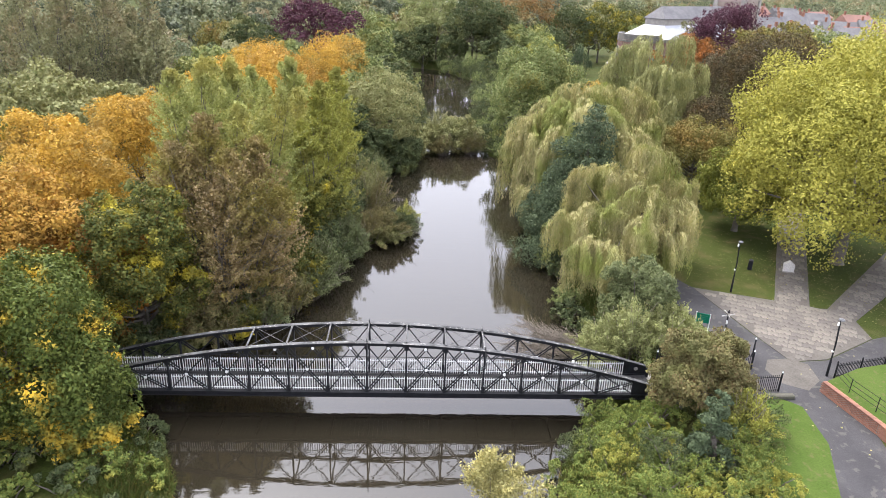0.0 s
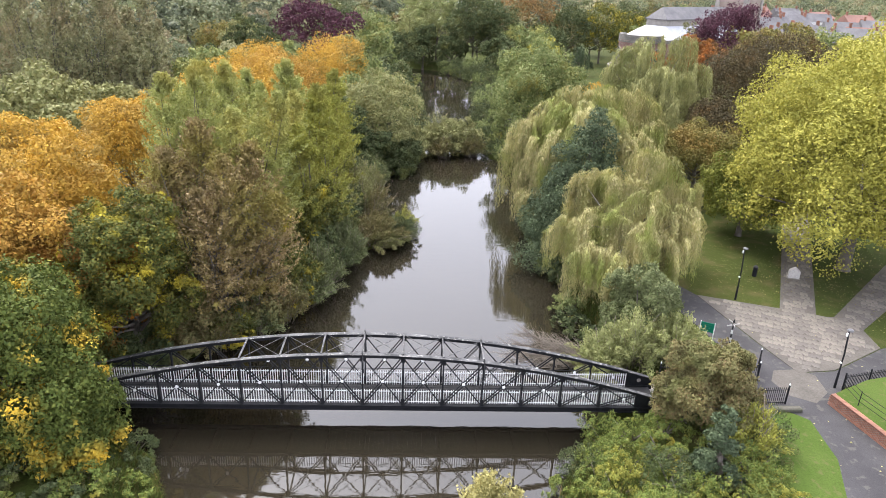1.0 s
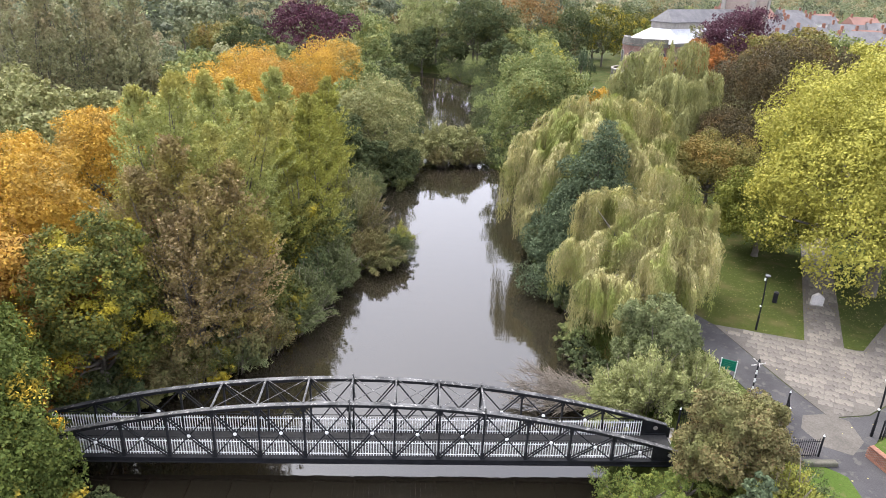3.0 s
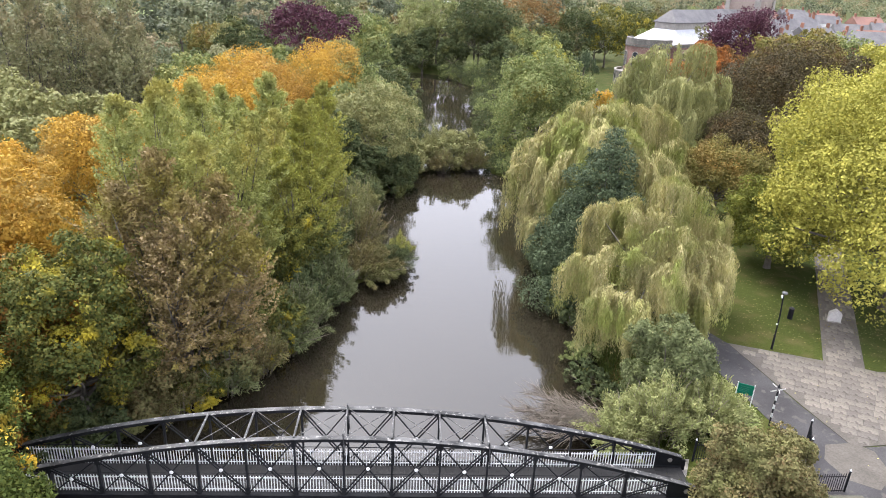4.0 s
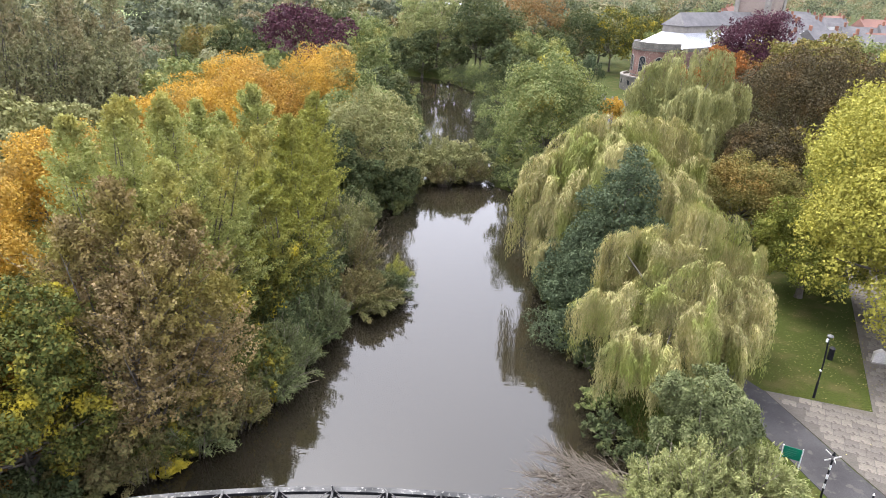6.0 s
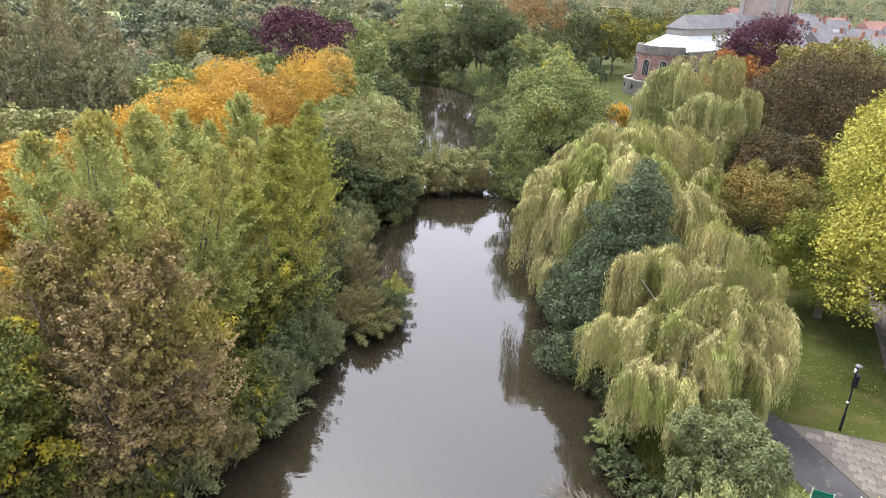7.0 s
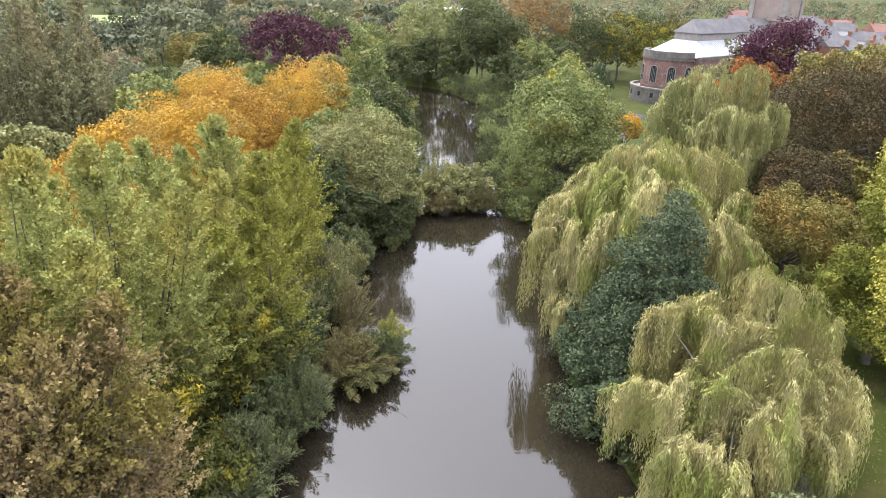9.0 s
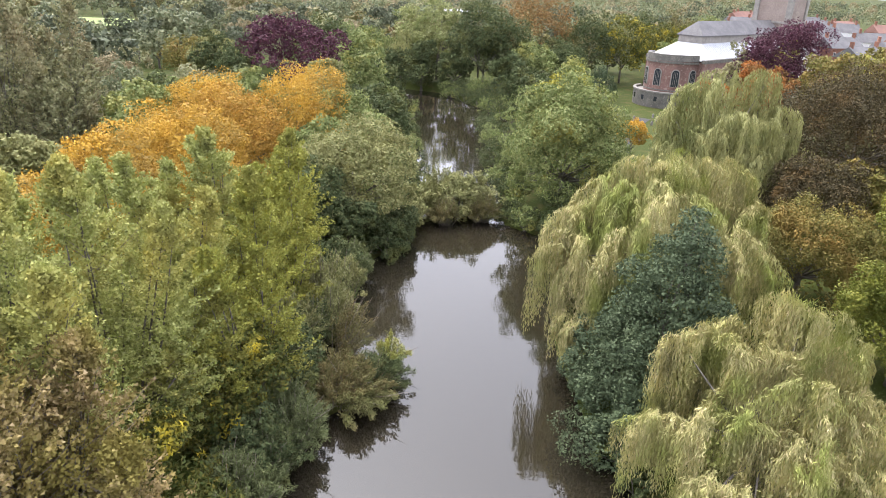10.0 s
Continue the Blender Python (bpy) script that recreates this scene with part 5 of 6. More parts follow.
def brick_wall():
    rng = random.Random(9)
    bm = bmesh.new()
    brick, cope = [], []
    for s, store in (((0.215, 0.1, 0.062), brick), ((0.11, 0.34, 0.09), cope)):
        b = bmesh.new()
        box(b, (0, 0, 0), s, bevel=0.006)
        me = bpy.data.meshes.new("brick")
        b.to_mesh(me)
        b.free()
        me.materials.append(BRICK if store is brick else COPING)
        store.append(me)
    rest = bmesh.new()
    for (x0, y0), (x1, y1) in zip(WALL, WALL[1:]):
        d = Vector((x1 - x0, y1 - y0, 0))
        ang = math.atan2(d.y, d.x)
        m = Matrix.Rotation(ang, 3, "Z")
        box(bm, ((x0 + x1) / 2, (y0 + y1) / 2, 2.35), (d.length, 0.2, 0.76), m)
        u = d.normalized()
        for row in range(10):
            s = 0.11 if row % 2 else 0.0
            while s < d.length - 0.1:
                px, py = x0 + u.x * s - u.y * -0.072, y0 + u.y * s + u.x * -0.072
                if y0 < 37 and y0 > 33 and row > 2:
                    ob = new("brick", brick[0])
                    ob.parent = wall
                    ob.matrix_basis = Matrix.Translation((px + u.y * 0.0, py, 2.02 + row * 0.075)) @ Matrix.Rotation(ang, 4, "Z") @ Matrix.Rotation(rng.uniform(-0.02, 0.02), 4, "Z")
                else:
                    box(rest, (px, py, 2.02 + row * 0.075), (0.215, 0.1, 0.062), m)
                s += 0.227
        s = 0.06
        while s < d.length:
            px, py = x0 + u.x * s, y0 + u.y * s
            if y0 > 33:
                ob = new("coping_brick", cope[0])
                ob.parent = wall
                ob.matrix_basis = Matrix.Translation((px, py, 2.79 + rng.uniform(0, 0.008))) @ Matrix.Rotation(ang, 4, "Z")
            else:
                box(rest, (px, py, 2.79), (0.11, 0.34, 0.09), m)
            s += 0.122
    part("core", bm, MORTAR, wall)
    tagged(part("further_bricks", rest, COPING, wall), kind="stuff")


brick_wall()
t = thing("rail_fence", (29.1, 36.6, 2.72), "thin black metal rail fence on the raised lawn", "fence")
pts = [(29.2, 37.0), (29.05, 35.2), (29.5, 33.2), (30.0, 30.8), (30.4, 27.5)]
for x, y in pts:
    bm = bmesh.new()
    cyl(bm, (x - 29.1, y - 36.6, 0.5), 0.025, 1.05, 8)
    part("post", bm, IRON, t)
for (x0, y0), (x1, y1) in zip(pts, pts[1:]):
    for z in (0.3, 0.62, 0.95):
        bm = bmesh.new()
        bar(bm, (x0 - 29.1, y0 - 36.6, z), (x1 - 29.1, y1 - 36.6, z), 0.022, 0.022)
        part("rail", bm, IRON, t)


# ---- undergrowth on the near banks ----
def thicket(name, spots, mats, label, size, leaves, group):
    for i, (x, y, top, r) in enumerate(spots):
        z0 = ground_at(x, y)
        bush(name, x, y, max(z0, 0) + top, r, mats[i % len(mats)], label, leaves, size, 300 + i + int(x * 7) % 50, group=group, n=12)


rngb = random.Random(21)
spots = []
for i in range(420):
    x, y = rngb.uniform(9.5, 24.5), rngb.uniform(20, 34.6)
    d = float(river_distance(np.array([x]), np.array([y]))[0])
    if d < 0.4 or inside(TAR, x + 1.9, y) or inside(TAR, x, y) or x > 21.0 + (y - 30) * 0.3 or any(math.hypot(x - a0, y - b0) < 1.3 for a0, b0, *_ in spots):
        continue
    spots.append((x, y, rngb.uniform(1.0, 2.0), rngb.uniform(1.3, 1.9)))
thicket("bramble_bush", spots, [F_BRAMBLE, F_BRAMBLE, F_DARK, F_BRAMBLE, F_LIME], "tangled green and yellowing brambles on the bank", 0.12, 1700, "bank brambles")
spots = []
for i in range(200):
    x, y = rngb.uniform(-24, -11), rngb.uniform(20, 35)
    d = float(river_distance(np.array([x]), np.array([y]))[0])
    if d < 0.5 or d > 9 or any(math.hypot(x - a0, y - b0) < 1.6 for a0, b0, *_ in spots):
        continue
    spots.append((x, y, rngb.uniform(0.8, 1.5), rngb.uniform(1.3, 1.8)))
thicket("bramble_bush", spots, [F_BRAMBLE, F_DARK], "low green brambles on the river bank", 0.19, 1300, "bank brambles")
spots = []
for x, y, top, r in ((15.4, 57.5, 1.4, 1.5), (15.0, 60.5, 1.6, 1.6), (14.8, 67.5, 2.0, 1.7), (14.6, 70.5, 1.8, 1.6), (14.8, 74.5, 1.6, 1.6), (15.6, 79, 1.8, 1.8), (17.6, 84, 2.2, 2.0), (19.2, 89, 2.6, 2.2), (20, 95, 3.0, 2.4), (16, 102, 2.2, 2.0), (14.5, 106, 2.0, 1.8),
                     (15.8, 112, 2.0, 2.2), (16.6, 118, 2.2, 2.4), (17.6, 126, 2.4, 2.6), (18, 136, 2.6, 3), (18.6, 147, 2.6, 3), (21, 157, 2.6, 3), (2.2, 118, 2.4, 2.6), (1.5, 125, 2.4, 2.6), (1.2, 134, 3, 3), (1.0, 144, 3, 3), (0.6, 155, 3, 3.4), (0.2, 166, 3, 3.4)):
    spots.append((x, y, top, r))
spots += [(-4.6, 81, 2.6, 1.8), (-4.2, 87.5, 2.6, 2.0), (-1.6, 100.5, 2.8, 2.4), (0.6, 104.5, 2.6, 2.2), (1.6, 110.5, 2.6, 2.4), (-3.5, 103, 3, 2.4), (-7.5, 98, 3, 2.4), (-3, 110, 3.5, 2.6), (-7, 76, 3.0, 2.0), (-6.5, 69, 3.0, 2.0),
          (19.5, 101, 3.2, 2.4), (23, 99, 3.4, 2.6), (24, 92, 3.0, 2.6), (22, 86, 2.6, 2.2), (26, 104, 3, 2.6), (25, 113, 3, 2.6), (21, 115, 3, 2.6), (-1.5, 119, 3, 2.4), (-2, 140, 3.6, 3), (23.5, 166, 3.4, 3), (23, 171, 3.6, 3), (21, 177, 3.6, 3), (19, 182, 4, 3), (17, 188, 4, 3), (14, 193, 4, 3), (11, 199, 4, 3), (26, 160, 3.4, 3), (27, 172, 4, 3.4), (24, 180, 4, 3.4), (20.5, 190, 4.4, 3.4), (4, 205, 3.6, 3)]
spots += [(-17.8, 39.6, 2.4, 1.8), (-19.6, 40.6, 2.6, 2.0), (-20.8, 38.4, 2.2, 1.8), (-18.4, 42.4, 2.8, 2.0), (-22.2, 40.2, 2.6, 2.0), (-16.6, 43.6, 2.6, 1.8), (14.6, 49.2, 1.6, 1.5), (14.9, 52.2, 1.6, 1.5), (15.6, 46.6, 1.8, 1.5), (20.5, 170, 3.6, 2.6), (18.5, 176, 3.6, 2.6), (16.5, 181, 3.8, 2.6), (14, 187, 3.8, 2.6), (11, 193, 3.8, 2.6), (17.4, 160, 3.4, 2.6), (16.2, 152, 3.4, 2.6), (15.6, 144, 3.4, 2.6), (15.2, 136, 3.2, 2.5), (14.8, 128, 3.2, 2.5), (14.4, 121, 3.0, 2.4), (13.8, 113, 2.8, 2.2),
          (14.2, 104.4, 2.6, 1.8), (15.4, 101.4, 2.8, 1.9), (18.2, 98.6, 3.0, 2.0), (18.4, 94, 3.0, 1.9)]
thicket("bank_shrub", spots, [F_DARK, F_GREEN, F_DARK], "low shrub on the water's edge", 0.32, 620, "bank shrubs")


def reeds(name, cx, cy, rx, ry, count, label, seed):
    """Tall grass blades rising from the bank."""
    rng = np.random.default_rng(seed)
    x, y = cx + rng.normal(0, rx, count), cy + rng.normal(0, ry, count)
    z = ground_z(x, y)
    ok = (z > 0.05) & (z < 1.99)
    x, y, z = x[ok], y[ok], z[ok]
    n = len(x)
    h = rng.uniform(0.6, 1.3, n)
    c = np.stack([x, y, z + h / 2], -1)
    ax = np.stack([rng.normal(0, 0.6, n), rng.normal(0, 0.6, n), np.ones(n)], -1)
    q = leaf_quads(c, ax, rng.normal(size=(n, 3)), h, np.full(n, 0.045))
    tagged(link(name, quads_mesh(name, q), F_REED), label, "reeds", kind="stuff")


reeds("bank_grass", -12.8, 29.5, 1.7, 3.5, 14000, "long green grass at the water's edge", 1)
reeds("bank_grass", 11.4, 30.5, 1.2, 3.0, 7000, "long green grass and reeds at the water's edge", 2)
reeds("bank_grass", 16.4, 51, 1.0, 5.0, 3000, "long grass on the bank below a willow", 3)

# bare branches fallen into the river
t = thing("fallen_branches", (14.6, 43.2, 0.3), "pale bare branches fallen into the river", "branches")
rngf = random.Random(4)
fine = bmesh.new()
for k in range(24):
    bm = bmesh.new()
    p = Vector((0.6, rngf.uniform(-1.4, 1.8), 0.5))
    ang = radians(rngf.uniform(146, 196))
    L = rngf.uniform(3.0, 7.5)
    pts, rad = [p.copy()], [0.05]
    for i in range(6):
        p = p + Vector((math.cos(ang) * L / 6, math.sin(ang) * L / 6, rngf.uniform(-0.14, 0.24) - 0.02))
        ang += rngf.uniform(-0.12, 0.12)
        p.z = max(p.z, -0.1)
        pts.append(p.copy())
        rad.append(0.05 * (1 - i / 6.5))
    tube(bm, pts, rad, 5)
    part("branch", bm, TWIG, t)
    for i in range(60):
        j = rngf.randrange(1, 6)
        s = pts[j].lerp(pts[j + 1] if j + 1 < len(pts) else pts[j], rngf.random())
        a2 = ang + rngf.uniform(-0.8, 0.8)
        l2 = rngf.uniform(0.5, 1.5)
        e2 = s + Vector((math.cos(a2) * l2, math.sin(a2) * l2, rngf.uniform(-0.1, 0.7)))
        tube(fine, [s, s.lerp(e2, 0.5) + Vector((0, 0, rngf.uniform(0, 0.12))), e2], [0.016, 0.012, 0.006], 4)

tagged(part("twig_spray", fine, TWIG, t), kind="stuff")


# fallen leaves on the lawns
def leaf_litter(name, regions, count, mat, label, seed, z=2.02):
    rng = np.random.default_rng(seed)
    cs = []
    for cx, cy, r in regions:
        n = count // len(regions)
        d = rng.normal(0, r * 0.6, (n, 2))
        cs.append(np.stack([cx + d[:, 0], cy + d[:, 1], np.full(n, z) + rng.uniform(0, 0.02, n)], -1))
    c = np.concatenate(cs)
    ok = (ground_z(c[:, 0], c[:, 1]) > 1.99) & (c[:, 0] > 24.4)
    c = c[ok]
    n = len(c)
    ax = rng.normal(size=(n, 3)) * np.array([1, 1, 0.1])
    nr = rng.normal(size=(n, 3)) * 0.25 + np.array([0, 0, 1])
    L = rng.uniform(0.08, 0.16, n)
    tagged(link(name, quads_mesh(name, leaf_quads(c, ax, nr, L, L * 0.7)), mat), label, "fallen leaves", kind="stuff")


leaf_litter("fallen_leaves", [(29, 57, 5), (36, 56, 4), (40, 52, 5), (45, 60, 7), (34, 65, 6), (42, 47, 4)], 2600, F_OLIVE, "yellow and brown fallen leaves on grass and paving", 5, 2.05)
leaf_litter("fallen_leaves", [(27, 32, 3), (33, 60, 8), (30, 42, 4)], 45, F_CITRUS, "scattered yellow fallen leaves", 6, 2.055)


# ---- the further trees ----
FAR = [  # x, y, top, radius, leaves' material, lowest leaf
    
    (-50, 99, 12.5, 6, F_SAGE, 1.5), (-43, 90, 11.5, 5.2, F_SAGE, 1.5), (-60, 92, 12, 6, F_SAGE, 1.5), (-39, 99, 11, 4.6, F_SAGE, 1.5), (-52, 84, 11, 5.4, F_SAGE, 1.5), (-47, 76, 10.5, 5.2, F_SAGE, 1.5), (-39, 80, 10.5, 4.6, F_SAGE, 1.5),
    (-29.5, 110, 15.0, 4.6, F_GREEN, 1.5), (-31, 122, 13, 4.5, F_DARK, 1.5), (-25, 128, 13.4, 5, F_GREEN, 1.5), (-35, 134, 12, 5, F_GREEN, 1.5), (-18.8, 147, 20.2, 8.8, F_PURPLE, 9), (-17, 172, 20.5, 6.8, F_DARK, 2), (-40, 176, 16, 4.2, F_DARK, 1),
    (-33, 168, 15, 5, F_DARK, 1), (-52, 200, 12.5, 7, F_BROWN, 1), (-44, 195, 13, 6, F_SAGE, 1), (-12, 137, 16, 3.8, F_SAGE, 2), (-9.5, 170, 17.5, 6, F_GREEN, 2), (-6, 150, 14.2, 5, F_GREEN, 1.2), (-13, 156, 15, 5, F_GREEN, 1.5),
    (-4.5, 160, 12.5, 5, F_DARK, 1), (-5, 138, 11.5, 4.6, F_DARK, 1), (8, 210, 24.5, 7, F_PALE, 1.5), (19, 199, 23, 8.0, F_DARK, 1.2), (24, 186, 12, 5, F_DARK, 1), (27, 176, 9.5, 5, F_DARK, 1.0), (34.5, 216, 29, 9.4, F_RUSSET, 3),
    (48, 216, 22, 7.8, F_DARK, 2), (58, 215, 21.5, 7.6, F_SPOT, 2), (40, 205, 15, 6.5, F_DARK, 1.6), (64, 197, 15.5, 4.6, F_GREEN, 2), (68, 222, 18, 7, F_SPOT, 2), (90, 242, 18.5, 7.5, F_OLIVE, 2), (80, 236, 18, 6, F_SPOT, 2), (86, 250, 20, 8, F_OLIVE, 2), (98, 258, 20, 8, F_GREEN, 2), (76, 248, 20, 7, F_DARK, 2), (110, 268, 18, 7, F_OLIVE, 2),
    (61.5, 151, 18.4, 4.4, F_GREY, 3), (77.5, 168, 20.2, 2.6, F_PLANE, 3), (66, 131, 19.5, 5.6, F_BROWN, 3), (77, 138, 18.6, 6.4, F_PLANE, 3), (84, 128, 19, 7, F_PLANE, 3), (70, 116, 17, 6, F_BEECH, 3), (50.5, 138, 13.5, 3.4, F_ORANGE, 3),
    (1, 214, 20, 6, F_PALE, 1), (18.5, 205, 24.5, 6.6, F_DARK, 1), (26, 200, 21, 6.5, F_DARK, 1), (-9, 214, 16, 6, F_GREEN, 1), (30, 192, 15, 6, F_GREEN, 1), (-20, 226, 17, 7, F_DARK, 1), (-2, 190, 12, 5, F_DARK, 1), (-12, 188, 15, 6, F_GREEN, 1), (36, 196, 14, 5, F_DARK, 1.4), (28, 168, 10, 4.5, F_DARK, 1),
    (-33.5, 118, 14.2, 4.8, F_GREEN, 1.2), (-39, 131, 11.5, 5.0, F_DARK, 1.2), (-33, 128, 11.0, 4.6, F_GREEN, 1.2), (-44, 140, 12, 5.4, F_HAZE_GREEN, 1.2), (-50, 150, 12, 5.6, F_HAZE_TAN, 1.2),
    (-22, 133, 12.6, 5.6, F_GREEN, 1.5), (-13, 129, 12.6, 4.6, F_GREEN, 1.5), (-28.5, 141, 12, 5.4, F_LILAC, 1.5), (-17.5, 140, 10.5, 5, F_SPOT, 1.5), (-36, 150, 11.5, 5.5, F_GREY, 1.5),
    (4, 203, 13, 4.4, F_DARK, 0.6), (12, 199, 13, 4.4, F_DARK, 0.6), (30, 160, 8, 3.6, F_BROWN, 2), (50, 98, 11, 4.5, F_BROWN, 2.4), (62, 95, 13, 6, F_BEECH, 2.4), (92, 150, 18, 7, F_GREEN, 3), (100, 132, 18, 7, F_PLANE, 3), (-70, 100, 13, 6, F_SPOT, 1.5), (-80, 118, 15, 7, F_SPOT, 1.5),
]
for i, (x, y, top, r, mat, low) in enumerate(FAR):
    tint = mat.name.replace("_leaves", "").replace("_", " ")
    broad_tree("park_tree", x, y, top, r, mat, "full-crowned tree with " + tint + " leaves beyond the river", 4000, 0.52, 24, seed=400 + i, low=low, group="park trees", puff=0.34, ragged=0.07)
willow_tree("weeping_willow", -1.4, 207, 14.5, 4.6, F_WILLOW2, "pale weeping willow at the river bend", 10, 2, seed=81, foot=0.8, leaf=0.6, step=0.5)
willow_tree("weeping_willow", 45.3, 186, 10.8, 3.8, F_ALDER, "small dark weeping tree beside the churchyard", 9, 2, seed=82, foot=2.4, leaf=0.55, step=0.45)

for i, (x, y, top, r) in enumerate(((-50.0, 116, 25.0, 3.6), (-45.5, 123, 24.5, 3.2), (-41.5, 115, 17.5, 2.6), (-55.5, 112, 24.0, 3.6), (-64.0, 119, 24.0, 3.8))):
    spire_tree("grey_poplar", x, y, [(-r * 0.9, -1.0, 1.5, top - 2.0, r), (r * 0.7, 0.5, 1.5, top, r), (0.2, -r * 0.8, 1.2, top - 5.0, r), (r * 1.3, -1.4, 1.2, top - 7.0, r * 0.8)], F_GREY, "tall dark grey-green poplar beyond the belt of trees", 8000, 0.5, 0.3, seed=480 + i, group="park trees")
MEADOW = [(-165, 325), (-112, 340), (-105, 385), (-190, 380)]
bm = bmesh.new()
slab(bm, MEADOW, 1.5, 2.06)
tagged(part("ground_meadow", bm, surface("pale_meadow", (0.26, 0.34, 0.1), (0.3, 0.36, 0.13), 0.03, 0.95, 2, 0.3)), "pale green open meadow", "meadow", kind="structure")


# ---- church ----
CH = Matrix.Translation((60.5, 183.0, 2.0)) @ Matrix.Rotation(radians(38), 4, "Z") @ Matrix.Scale(0.82, 4)


def arched(bm, w, h, d, seg=8):
    """An upright round-headed prism, its foot at the origin, facing -y."""
    pr = [(-w / 2, 0), (w / 2, 0)] + [(w / 2 * math.cos(math.pi * k / seg), h - w / 2 + w / 2 * math.sin(math.pi * k / seg)) for k in range(seg + 1)]
    f = [bm.verts.new((a0, -d / 2, b0)) for a0, b0 in pr]
    g = [bm.verts.new((a0, d / 2, b0)) for a0, b0 in pr]
    bm.faces.new(f)
    bm.faces.new(g[::-1])
    k = len(pr)
    for i in range(k):
        bm.faces.new((f[i], f[(i + 1) % k], g[(i + 1) % k], g[i]))
    bmesh.ops.recalc_face_normals(bm, faces=bm.faces)
    return bm


def half_drum(bm, r, z0, z1, thick, seg=20):
    """A half-round wall open towards +x."""
    rings = []
    for i in range(seg + 1):
        a0 = math.pi / 2 + math.pi * i / seg
        c0, s0 = math.cos(a0), math.sin(a0)
        rings.append([bm.verts.new((q * c0, q * s0, z)) for q, z in ((r, z0), (r, z1), (r - thick, z1), (r - thick, z0))])
    for r0, r1 in zip(rings, rings[1:]):
        for k in range(4):
            bm.faces.new((r0[k], r0[(k + 1) % 4], r1[(k + 1) % 4], r1[k]))
    bm.faces.new(rings[0])
    bm.faces.new(rings[-1])
    bmesh.ops.recalc_face_normals(bm, faces=bm.faces)
    return bm


def window(parent, m, w, h, name="arched_window"):
    bm = bmesh.new()
    arched(bm, w + 0.5, h + 0.3, 0.3)
    bmesh.ops.transform(bm, matrix=m, verts=bm.verts)
    s = part(name, bm, STONE, parent, "pale stone surround")
    bm = bmesh.new()
    arched(bm, w, h, 0.34)
    bmesh.ops.transform(bm, matrix=m @ Matrix.Translation((0, 0, 0.08)), verts=bm.verts)
    part("pane", bm, GLASS, s, "dark leaded glass")
    for k in (-1, 0, 1):
        bm = bmesh.new()
        box(bm, (k * w / 4, -0.18, h * 0.45), (0.06, 0.05, h * 0.9))
        bmesh.ops.transform(bm, matrix=m, verts=bm.verts)
        part("glazing_bar", bm, STONE, s)


